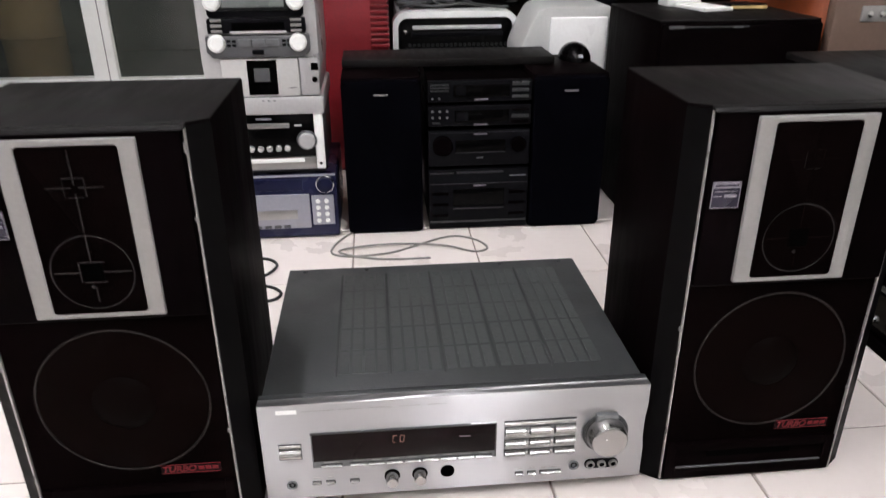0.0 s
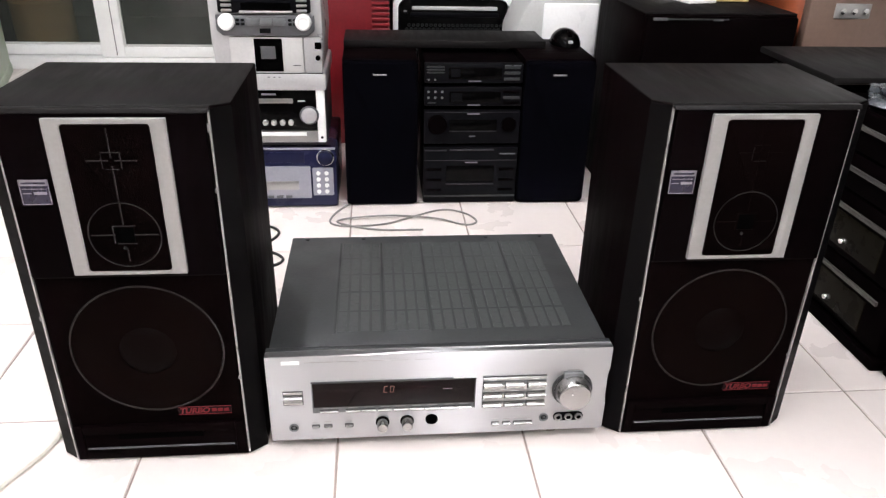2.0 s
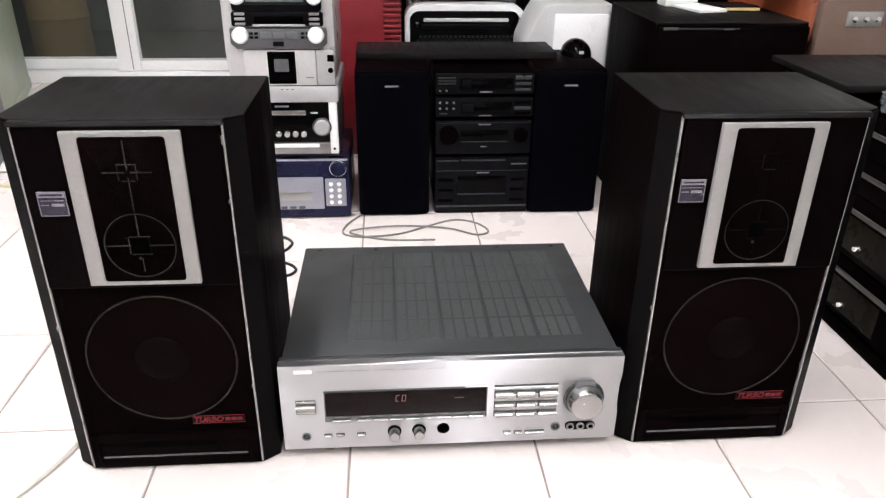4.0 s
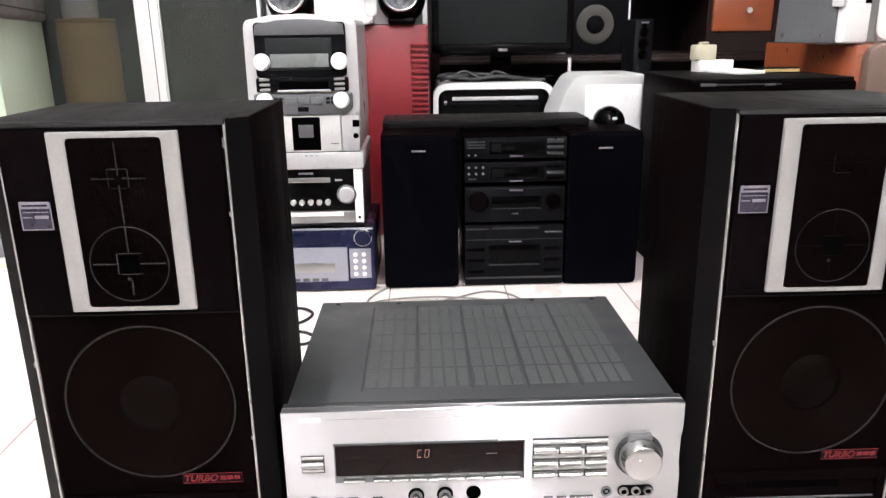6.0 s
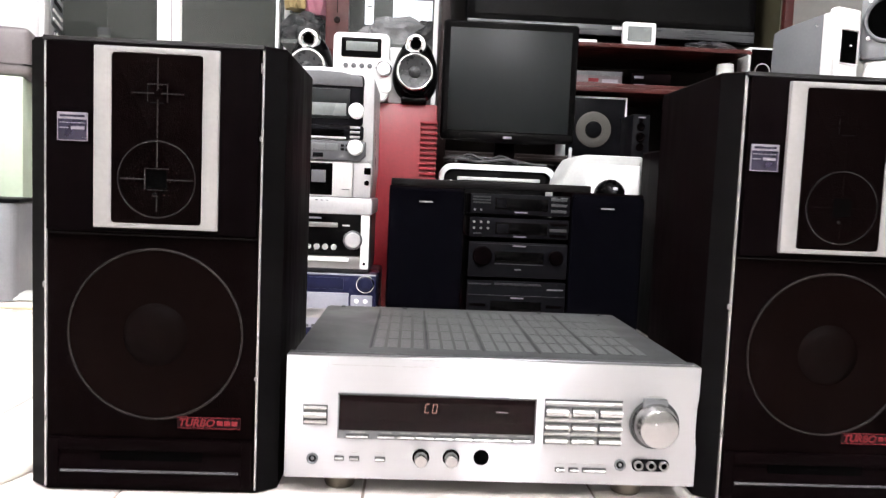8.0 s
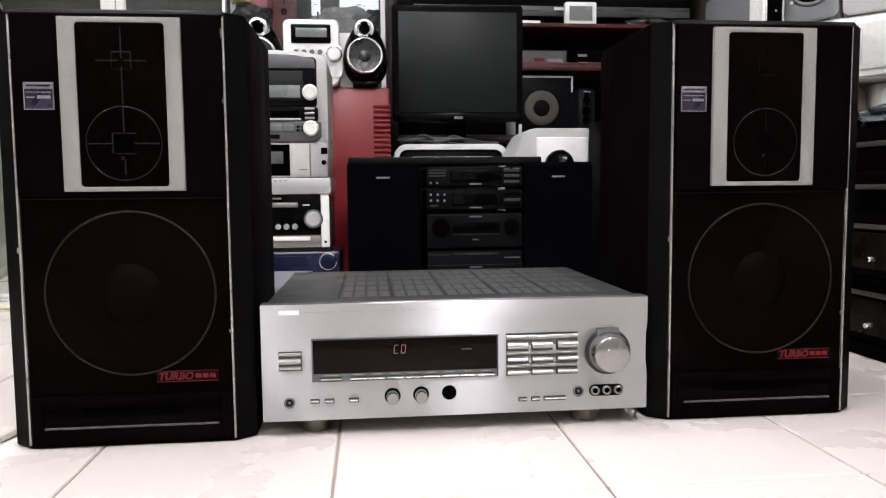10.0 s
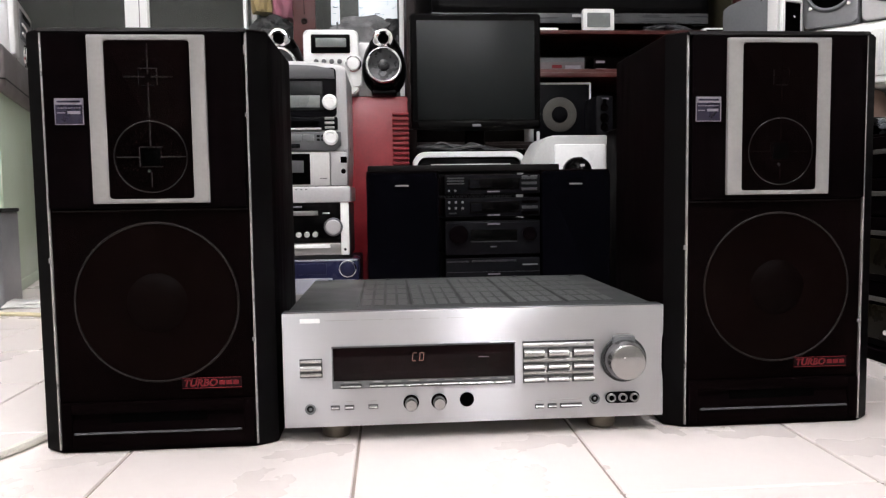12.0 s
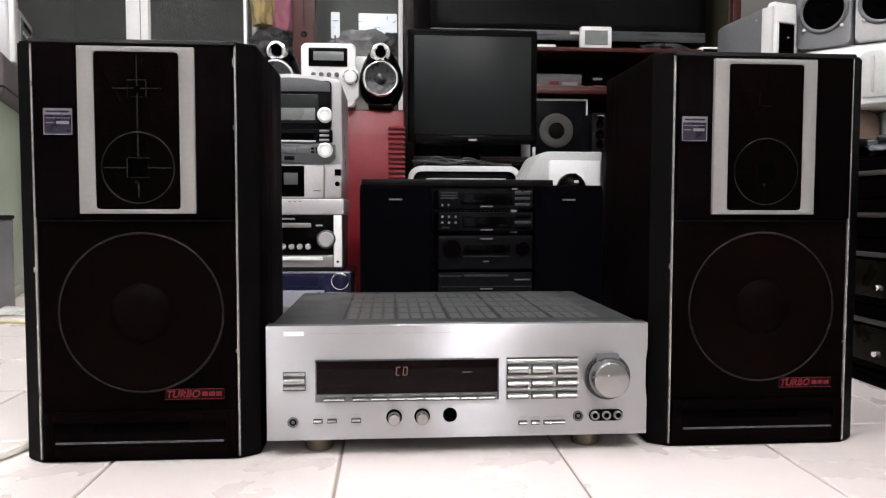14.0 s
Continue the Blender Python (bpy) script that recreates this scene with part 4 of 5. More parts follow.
part("key", box(B(), -0.012, 0.010, -0.010, -0.005, 0.119, 0.128, 0.001), CHARCOAL, lg)
for sx in (-1, 1):
    for z in (0.141, 0.217):
        kn = part("knob", turn(B(), [(0.0165, -0.002), (0.0165, -0.014), (0.014, -0.019), (0.010, -0.020), (0.009, -0.018), (0, -0.018)], (sx * 0.0765, 0, z), seg=32), WHITE, lg, "white round knob")
    for z in (0.160, 0.170, 0.180):
        part("key", box(B(), sx * 0.0745 - 0.0105, sx * 0.0745 + 0.0105, -0.0085, -0.004, z, z + 0.0055, 0.0015), SILVERB, lg)
part("deck_front", box(B(), -0.076, 0.072, -0.002, 0.010, 0.036, 0.110, 0.002), DECKGREY, lg)
part("cassette_window", box(B(), -0.027, 0.030, -0.0035, 0.0, 0.040, 0.107, 0.001), HOLE, lg, "dark cassette window")
part("cassette", box(B(), -0.014, 0.016, -0.0042, -0.002, 0.066, 0.092, 0.001), MIDGREY, lg)
part("side_front", box(B(), 0.074, 0.110, -0.001, 0.010, 0.036, 0.110, 0.002), STEREOGREY, lg)
part("key", box(B(), 0.096, 0.110, -0.003, 0.0, 0.086, 0.100, 0.001), HOLE, lg)
part("socket", turn(B(), [(0.0055, -0.0005), (0.0055, -0.003), (0.0035, -0.0032), (0, -0.001)], (0.102, 0, 0.068), seg=18), PLASTIC, lg)
part("print", box(B(), 0.050, 0.066, -0.0028, 0.0, 0.052, 0.0535), MIDGREY, lg)


# ---- red cabinet with a micro stereo on it ----
rc = thing("red_cabinet", -0.25, 1.25, 0, "glossy red metal cabinet with cooling fins on its edge", "cabinet")
part("body", box(B(), -0.20, 0.212, 0.0, 0.42, 0.0, 0.556, 0.006), RED, rc)
first = None
for i in range(34):
    z = 0.05 + i * 0.0137
    if first is None:
        first = part("fin", box(B(), 0.168, 0.2145, -0.008, 0.012, 0, 0.0072, 0.0015, 1), RED, rc)
        first.location = (0, 0, z)
    else:
        f = new("fin", first.data)
        f.parent = rc
        f.location = (0, 0, z)

mc = thing("micro_stereo", -0.245, 1.215, 0.556, "white micro stereo with dark display on a red cabinet", "stereo")
part("body", box(B(), -0.070, 0.070, 0.030, 0.22, 0.0, 0.165, 0.012), GREYP, mc)
part("front", prism(B(), rounded(-0.074, 0.074, 0.0, 0.174, 0.016), 0.0, 0.032, "y", 0.006), WHITE, mc)
part("display", prism(B(), rounded(-0.053, 0.052, 0.110, 0.160, 0.004), -0.003, 0.004, "y", 0.001), GLOSS, mc)
part("display_lcd", box(B(), -0.040, 0.042, -0.0042, -0.002, 0.126, 0.150, 0.0005), LCD, mc)
for i in range(4):
    part("key", turn(B(), [(0.0068, -0.001), (0.006, -0.005), (0, -0.0065)], (-0.040 + i * 0.021, 0, 0.088), seg=16), STEEL, mc)
kn = part("knob", turn(B(), [(0.0215, -0.001), (0.0215, -0.010), (0.0185, -0.014), (0.0165, -0.0125), (0.0165, -0.011)], (0.060, 0, 0.080), seg=36), CHROME, mc, "chrome-rimmed knob")
part("knob_cap", turn(B(), [(0.0165, -0.0115), (0.0150, -0.0165), (0, -0.0175)], (0.060, 0, 0.080), seg=32), WHITE, kn)
part("side_block", box(B(), 0.070, 0.115, 0.050, 0.15, 0.0, 0.150, 0.006), LIGHTGREY, mc, "light grey block")
tube_ = B()
tube(tube_, [(0.016, 0.05, 0.16), (0.016, 0.05, 0.205)], 0.0028)
part("aerial", tube_, STEEL, mc)
part("side_lobe", prism(B(), rounded(0.052, 0.082, 0.020, 0.105, 0.013), -0.004, 0.020, "y", 0.003), WHITE, mc)


def egg_speaker(x, label):
    e = thing("egg_speaker", x, 1.235, 0.556, label, "speaker", "pair of egg-shaped speakers")
    t = bmesh.new()
    bmesh.ops.create_uvsphere(t, u_segments=32, v_segments=20, radius=1)
    for v in t.verts:
        k = 1 - 0.18 * v.co.z
        v.co = (v.co.x * 0.062 * k, v.co.y * 0.075 * k + 0.05, 0.090 + v.co.z * 0.090)
    part("shell", t, GLOSS, e)
    part("stand", box(B(), -0.035, 0.035, -0.005, 0.10, 0.0, 0.016, 0.006), GLOSS, e)
    part("woofer_bezel", turn(B(), [(0.0515, 0.04), (0.0510, -0.026), (0.047, -0.033), (0.040, -0.031)], (0, 0, 0.077), seg=40), GLOSS, e)
    part("woofer_ring", torus(B(), (0, -0.033, 0.077), 0.0450, 0.0036, seg=44), CHROME, e, "chrome woofer ring")
    part("woofer", turn(B(), [(0.0435, -0.034), (0.036, -0.031), (0.016, -0.0285), (0.0145, -0.030), (0.008, -0.0345), (0, -0.036)], (0, 0, 0.077), seg=36), EGGCONE, e)
    part("tweeter_ring", turn(B(), [(0.0285, 0.035), (0.0285, -0.008), (0.0255, -0.0145), (0.019, -0.0165), (0.0145, -0.012), (0.0135, -0.002)], (0, 0, 0.152), seg=36), CHROME, e, "chrome tweeter ring")
    part("tweeter", turn(B(), [(0.014, -0.004), (0, -0.003)], (0, 0, 0.152), seg=24), HOLE, e)
    return e


egg_speaker(-0.103, "glossy black egg-shaped speaker with chrome rings")
egg_speaker(-0.385, "glossy black egg-shaped speaker with chrome rings, partly hidden")


# ---- white-framed computer case with the monitor on it ----
pc = thing("computer_case", 0.138, 1.30, 0, "white-framed black computer case standing behind the stereo", "computer")
part("body", box(B(), -0.150, 0.150, 0.012, 0.36, 0.0, 0.390, 0.01), MIDGREY, pc)
fr = B()
outer = rounded(-0.163, 0.163, 0.0, 0.403, 0.035, 8, "0011")
inner = rounded(-0.150, 0.150, 0.0, 0.388, 0.026, 8, "0011")
t = bmesh.new()
vo = [[t.verts.new((p[0], y, p[1])) for p in outer] for y in (-0.012, 0.06)]
vi = [[t.verts.new((p[0], y, p[1])) for p in inner] for y in (-0.012, 0.06)]
n = len(outer)
for i in range(1, n):
    k = (i + 1) % n
    t.faces.new((vo[0][i], vo[0][k], vi[0][k], vi[0][i])), t.faces.new((vo[1][i], vo[1][k], vi[1][k], vi[1][i]))
    t.faces.new((vo[0][i], vo[0][k], vo[1][k], vo[1][i])), t.faces.new((vi[0][i], vi[0][k], vi[1][k], vi[1][i]))
bmesh.ops.recalc_face_normals(t, faces=t.faces[:])
part("top_panel", box(B(), -0.149, 0.149, 0.05, 0.355, 0.386, 0.394, 0.003), LIGHTGREY, pc, "pale grey top")
part("front_frame", t, WHITE, pc, "white rounded front frame")
part("front", box(B(), -0.149, 0.149, 0.0, 0.02, 0.0, 0.387, 0.004), GLOSS, pc, "gloss black front")
part("drive_slot", box(B(), -0.112, 0.120, -0.004, 0.004, 0.358, 0.368, 0.002), GREYP, pc, "silver drive slot")
part("drive_lip", box(B(), -0.116, 0.124, -0.003, 0.004, 0.340, 0.352, 0.002), CHARCOAL, pc)
mesh = B()
for i in range(22):
    for j in range(8):
        turn(mesh, [(0.0045, 0), (0.0035, -0.0016), (0.0024, -0.0004)], (-0.126 + i * 0.012 + (j % 2) * 0.006, 0, 0.245 + j * 0.0105), seg=6)
tagged(part("mesh_panel", mesh, DARKGREY, pc, "honeycomb mesh panel"), kind="stuff")
part("power_key", turn(B(), [(0.006, 0), (0.006, -0.004), (0, -0.005)], (-0.130, 0, 0.352), seg=16), CHROME, pc)

mn = thing("monitor", 0.171, 1.36, 0.403, "black desktop monitor, switched off, on computer case", "monitor")
part("base", prism(B(), rounded(-0.155, 0.155, 0.0, 0.16, 0.07), 0.0, 0.012, "z", 0.004), GLOSS, mn)
part("neck", box(B(), -0.03, 0.03, 0.065, 0.10, 0.010, 0.20, 0.008), PLASTIC, mn)
sc = part("housing", prism(B(), rounded(-0.196, 0.196, 0.074, 0.414, 0.012), 0.03, 0.065, "y", 0.006), GLOSS, mn)
part("chin", prism(B(), [(-0.190, 0.076), (-0.12, 0.069), (0, 0.066), (0.12, 0.069), (0.190, 0.076), (0.188, 0.098), (-0.188, 0.098)], 0.026, 0.04, "y", 0.002), GLOSS, sc)
part("screen", box(B(), -0.176, 0.176, 0.0275, 0.032, 0.101, 0.392, 0.0005), SCREEN, sc, "dark grey unlit screen")
part("maker_mark", box(B(), -0.013, 0.013, 0.0250, 0.028, 0.080, 0.0875, 0.0005), LILAC, sc, "small pale maker's mark")
pw_ = B()
tube(pw_, [(0.06, 1.40, 0.42), (0.02, 1.36, 0.425), (-0.01, 1.35, 0.418), (0.05, 1.345, 0.421), (0.10, 1.36, 0.424), (0.14, 1.35, 0.419)], 0.005)
tube(pw_, [(-0.005, 1.335, 0.408), (0.03, 1.325, 0.418), (0.09, 1.33, 0.412), (0.16, 1.32, 0.420), (0.24, 1.33, 0.410), (0.28, 1.325, 0.409)], 0.004)
tube(pw_, [(0.02, 1.345, 0.409), (0.06, 1.35, 0.432), (0.11, 1.34, 0.414), (0.15, 1.35, 0.430), (0.20, 1.345, 0.411)], 0.004)
solid("black_cable", pw_, CABLEB, "tangled black cables on top of the computer case", "cable")
part("post", box(B(), 0.178, 0.186, 0.0, 0.01, 0.0, 0.062, 0.001), GREYP, mn, "thin grey post")

wb = thing("white_printer", 0.375, 1.10, 0, "white plastic appliance with rounded shoulders and square panel", "printer")
part("body", prism(B(), [(-0.112, 0.0), (0.112, 0.0), (0.112, 0.432), (-0.040, 0.432), (-0.062, 0.424), (-0.080, 0.395), (-0.105, 0.335)], 0.0, 0.18, "y", 0.008), PRINTERGREY, wb)
part("panel", box(B(), -0.034, 0.104, -0.005, 0.004, 0.27, 0.408, 0.004), WHITE, wb, "bright white square panel")
tw = thing("tower_speaker", 0.537, 1.30, 0, "slim black tower speaker with three small drivers", "speaker")
part("cabinet", box(B(), -0.026, 0.024, 0.0, 0.12, 0.0, 0.562, 0.004), CHARCOAL, tw)
for z, rr in ((0.546, 0.006), (0.528, 0.012), (0.498, 0.014), (0.471, 0.012)):
    part("driver", turn(B(), [(rr, -0.001), (rr * 0.85, -0.004), (rr * 0.5, 0.0), (0, -0.002)], (-0.002, 0, z), seg=20), PLASTIC, tw)
part("maker_mark", box(B(), -0.010, 0.010, -0.002, 0.0, 0.551, 0.555), LILAC, tw)

bb = thing("subwoofer", 0.64, 0.75, 0, "large black wooden subwoofer box with papers on top", "speaker")
part("cabinet", box(B(), -0.165, 0.165, 0.012, 0.33, 0.0, 0.4385, 0.005), VINYL, bb)
part("top_board", box(B(), -0.163, 0.163, 0.013, 0.328, 0.436, 0.440, 0.001), VINYLTOP, bb, "black top, greyed in colour as lit from above")
part("front", box(B(), -0.163, 0.163, 0.0, 0.014, 0.005, 0.434, 0.006), PLASTIC, bb)
part("control_strip", box(B(), -0.150, 0.010, -0.0015, 0.002, 0.4275, 0.4300), DARKGREY, bb)
part("label", box(B(), -0.150, -0.120, -0.0025, 0.002, 0.4262, 0.4314), MIDGREY, bb)
part("label", box(B(), -0.022, -0.002, -0.0025, 0.002, 0.4262, 0.4300), MIDGREY, bb)
pp = solid("paper_pad", box(B(), -0.036, 0.036, -0.052, 0.052, 0, 0.007, 0.001), PAPER, "white papers lying on the black subwoofer", "paper", at=pose(0.640, 0.945, 0.440, 0, 0, 14))
solid("white_carton", box(B(), -0.040, 0.040, -0.024, 0.024, 0, 0.026, 0.002), PAPER, "flat white carton lying on the subwoofer", "box", at=pose(0.615, 1.02, 0.440, 0, 0, 5))
ad = thing("plug_adapter", 0.592, 1.02, 0.466, "small cream plug adapter on a white carton", "adapter", rz=8)
part("body", box(B(), -0.026, 0.026, -0.015, 0.015, 0, 0.034, 0.004), CREAM, ad)
part("cap", box(B(), -0.010, 0.008, -0.010, 0.010, 0.033, 0.040, 0.002), CREAM, ad)
ph = thing("cassette_box", 0.725, 0.93, 0.440, "dark cassette box with a pale yellow edge on subwoofer", "cassette")
part("case", box(B(), -0.04, 0.04, -0.02, 0.02, 0, 0.012, 0.002), CHARCOAL, ph)
part("edge", box(B(), -0.040, 0.040, -0.0215, -0.0195, 0.003, 0.009), YELLOW, ph)


# ---- tan cabinet with silver speakers ----
tc = thing("tan_speaker_box", 1.03, 0.76, 0, "tan front speaker box with orange wooden side", "speaker")
part("front", prism(B(), rounded(-0.205, -0.008, 0.0, 0.503, 0.03, 6, "0011"), 0.0, 0.03, "y", 0.008), TAN, tc)
part("body", prism(B(), rounded(-0.22, 0.0, 0.028, 0.42, 0.05, 6, "1000"), 0.0, 0.500, "z", 0.004), ORANGE, tc, "orange varnished wooden body")
part("control_plate", box(B(), -0.150, -0.072, -0.004, 0.004, 0.432, 0.462, 0.002), FRAME, tc)
for i in range(3):
    part("knob", turn(B(), [(0.006, -0.003), (0.006, -0.010), (0, -0.011)], (-0.136 + i * 0.025, 0, 0.447), seg=18), CHROME, tc)


gs = thing("satellite_speaker", 0.815, 0.80, 0.503, "grey speaker with a white front panel, standing on tan box", "speaker", "stacked silver speakers", 20)
part("cabinet", prism(B(), [(0.02, 0.0), (0.175, 0.0), (0.170, 0.215), (0.15, 0.222), (0.02, 0.236)], -0.036, 0.030, "x", 0.004), STEEL, gs)
part("front", box(B(), -0.034, 0.036, 0.0, 0.024, 0.0, 0.244, 0.007), WHITE, gs, "white front panel")
part("side_lip", box(B(), -0.043, -0.0335, 0.002, 0.030, 0.070, 0.232, 0.003), LIGHTGREY, gs, "pale raised lip")
win_ = part("window", box(B(), -0.024, 0.026, -0.0020, 0.002, 0.128, 0.196, 0.002), HOLE, gs, "dark square window")
# added chrome stud stands in for the tiny bright reflection
part("window_glint", turn(B(), [(0.003, -0.002), (0.002, -0.004), (0, -0.0045)], (0.006, 0, 0.165), seg=12), CHROME, win_)
part("window_rim", ring_plate(B(), rounded(-0.027, 0.029, 0.125, 0.199, 0.003, 3), rounded(-0.0245, 0.0265, 0.1275, 0.1965, 0.002, 3), -0.004, 0.001), LIGHTGREY, win_)
part("notch", box(B(), 0.014, 0.030, -0.0015, 0.002, 0.076, 0.084), HOLE, gs, "small dark notch")
for y, z in ((0.05, 0.015), (0.15, 0.015), (0.05, 0.21)):
    part("screw", turn(B(), [(0.004, -0.0355), (0.003, -0.0385), (0, -0.039)], (0, y, z), "x", 10), CHROME, gs)


def white_unit(x, y, z, w, h, d, label, rz, hole):
    u = thing("white_speaker", x, y, z, label, "speaker", "white plastic speakers in the pile", rz)
    part("cabinet", prism(B(), rounded(0, w, 0, d, 0.02), 0, h, "z", 0.008), OFFWHITE, u)
    f = part("front", prism(B(), rounded(0.006, w - 0.006, 0.006, h - 0.006, 0.022), -0.008, 0.006, "y", 0.005), WHITE, u)
    part("panel", prism(B(), rounded(w * 0.40, w * 0.94, h * 0.14, h * 0.86, 0.016), -0.014, -0.006, "y", 0.004), OFFWHITE, f, "raised rounded panel")
    for k in range(2):
        part("rib", box(B(), w * (0.47 + 0.18 * k), w * (0.49 + 0.18 * k), -0.017, -0.012, h * 0.22, h * 0.78, 0.002), GREYP, f)
    part("port", turn(B(), [(hole, -0.0075), (hole * 0.8, -0.0095), (0, -0.009)], (w * 0.2, 0, h * 0.72), seg=20), HOLE, f, "round dark port")
    return u


white_unit(0.866, 0.830, 0.503, 0.32, 0.140, 0.16, "off-white plastic speaker lying on tan box under silver ones", -46, 0.006)
white_unit(1.024, 0.730, 0.0, 0.26, 0.500, 0.18, "tall off-white plastic speaker standing beside tan box", -8, 0.02)


def cone_speaker(x, y, z, w, h, d, label, rz, material):
    g = thing("satellite_speaker", x, y, z, label, "speaker", "stacked silver speakers", rz)
    part("cabinet", prism(B(), rounded(0, w, 0, d, 0.012), 0, h, "z", 0.004), PILEGREY, g)
    fr_ = part("front", prism(B(), rounded(0.002, w - 0.002, 0.002, h - 0.002, 0.014), -0.010, 0.006, "y", 0.004), material, g)
    rr, cz = w * 0.40, h * 0.42
    part("driver_ring", torus(B(), (w / 2, -0.011, cz), rr, 0.005, seg=40), STEEL, fr_)
    part("driver", turn(B(), [(rr, -0.0125), (rr * 0.8, -0.0118), (rr * 0.35, -0.0108), (rr * 0.33, -0.0125), (0, -0.0165)], (w / 2, 0, cz), seg=36), HOLE, fr_, "black cone")
    for a in range(4):
        t = math.radians(45 + 90 * a)
        part("screw", turn(B(), [(0.005, -0.010), (0.004, -0.0135), (0, -0.014)], (w / 2 + rr * 1.17 * math.cos(t), 0, cz + rr * 1.17 * math.sin(t)), seg=10), CHROME, fr_)
    return g


cone_speaker(0.862, 0.838, 0.643, 0.118, 0.20, 0.14, "silver speaker with a large black cone, stacked", -46, PILEGREY)
cone_speaker(0.946, 0.751, 0.643, 0.110, 0.20, 0.14, "silver-fronted speaker with black cone stacked on a white one", -46, GREYP)
cone_speaker(1.026, 0.668, 0.643, 0.120, 0.20, 0.14, "silver-fronted speaker at the end of the stacked row", -46, LIGHTGREY)


# ---- rack of decks along the right-hand side ----
rk = thing("component_rack", 0.69, 0.385, 0, "black rack of stereo decks with silver strips", "rack")
part("plinth", box(B(), -0.006, 0.34, -0.26, 0.26, 0.0, 0.020, 0.003), PLASTIC, rk)
part("carcass", box(B(), 0.012, 0.34, -0.26, 0.26, 0.020, 0.368, 0.004), PLASTIC, rk)
for i, (z0, z1) in enumerate(((0.024, 0.125), (0.129, 0.232), (0.236, 0.295), (0.299, 0.362))):
    dk = part("deck", box(B(), 0.0, 0.02, -0.255, 0.255, z0, z1, 0.003), PLASTIC, rk)
    zz = z1 - 0.028
    part("deck_strip", box(B(), -0.004, 0.002, -0.225, 0.10 + 0.05 * (i % 2), zz, zz + 0.0075, 0.001), RACKTRIM, dk, "silver trim strip")
    if i < 2:
        part("deck_window", box(B(), -0.002, 0.004, -0.20, 0.06, z0 + 0.012, zz - 0.006, 0.001), DECKWIN, dk)
        part("deck_knob", turn(B(), [(0.0058, 0.0), (0.0052, -0.010), (0.004, -0.012), (0, -0.012)], (0, -0.115, z0 + 0.028), "x", 16), CHROME, dk)
        for q in range(6):
            part("deck_key", box(B(), -0.005, 0.002, -0.05 + q * 0.022, -0.034 + q * 0.022, z0 + 0.014, z0 + 0.022, 0.001), MIDGREY, dk)
        part("deck_knob", turn(B(), [(0.005, 0.0), (0.005, -0.008), (0, -0.008)], (0, 0.10, z0 + 0.038), "x", 16), CHROME, dk)
    part("deck_print", box(B(), -0.001, 0.003, 0.12, 0.18, z0 + 0.015, z0 + 0.019), GREYP, dk)
r2 = thing("component_rack", 0.70, -0.12, 0, "plain black side of a second component rack", "rack")
part("carcass", box(B(), 0.0, 0.36, -0.24, 0.24, 0.0, 0.345, 0.004), PLASTIC, r2)
part("door", box(B(), -0.006, 0.002, -0.235, 0.235, 0.02, 0.340, 0.003), GLOSS, r2)
lid = thing("turntable_lid", 0.80, 0.50, 0.368, "flat black turntable on top of a component rack", "turntable")
part("plinth", box(B(), -0.10, 0.22, -0.10, 0.12, 0.0, 0.020, 0.003), PLASTIC, lid)
part("lid", box(B(), -0.135, 0.24, -0.125, 0.13, 0.020, 0.032, 0.003), VINYLTOP, lid)


def crumpled(name, cx, cy, cz, rx, ry, rz, material, label, seed):
    t = bmesh.new()
    bmesh.ops.create_icosphere(t, subdivisions=4, radius=1)
    for v in t.verts:
        k = 1 + 0.30 * noise.noise(v.co * 2.3 + Vector((seed, 0, 0))) + 0.12 * noise.noise(v.co * 7 + Vector((0, seed, 0)))
        v.co = (v.co.x * rx * k, v.co.y * ry * k, max(v.co.z * k, -0.55) * rz)
    lo = min(v.co.z for v in t.verts)
    for v in t.verts:
        v.co.z -= lo
    return solid(name, t, material, label, "bag", at=pose(cx, cy, cz))


crumpled("plastic_bag", 0.765, 0.31, 0.368, 0.065, 0.065, 0.024, BLUEBAG, "crumpled dark clear plastic bag on the rack", 3)


# ---- wooden wall unit with the television ----
wu = thing("wall_unit", 0.56, 1.70, 0, "dark red wooden wall unit with open shelves", "shelf unit")
# left side, back and lower shelves take the copy coloured as if shaded
part("side", box(B(), -0.585, -0.555, 0.02, 0.42, 0.0, 1.75, 0.003), SHADEDWOOD, wu)
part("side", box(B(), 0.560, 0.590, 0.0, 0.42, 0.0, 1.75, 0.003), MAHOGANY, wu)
part("back", box(B(), -0.555, 0.560, 0.40, 0.415, 0.0, 1.75), SHADEDWOOD, wu)
for z, th, m in ((0.825, 0.013, MAHOGANY), (0.680, 0.027, MAHOGANY), (0.44, 0.02, SHADEDWOOD), (0.06, 0.02, SHADEDWOOD)):
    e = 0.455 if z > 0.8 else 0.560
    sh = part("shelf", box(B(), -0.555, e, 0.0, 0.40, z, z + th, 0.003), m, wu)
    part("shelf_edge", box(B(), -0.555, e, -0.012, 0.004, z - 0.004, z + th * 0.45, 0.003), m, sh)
part("inner_board", box(B(), 0.553, 0.5585, 0.02, 0.398, 0.71, 1.745), OLIVE, wu, "olive inner board")
part("top", box(B(), -0.60, 0.60, -0.01, 0.42, 1.75, 1.78, 0.004), MAHOGANY, wu)
dr = part("drawer", box(B(), 0.325, 0.520, 0.03, 0.30, 0.525, 0.640, 0.006), ORANGE, wu, "orange varnished drawer")
part("drawer_knob", turn(B(), [(0.004, 0.03), (0.005, 0.018), (0.011, 0.010), (0.009, 0.003), (0, 0.002)], (0.43, 0, 0.590), seg=20), CHROME, dr)
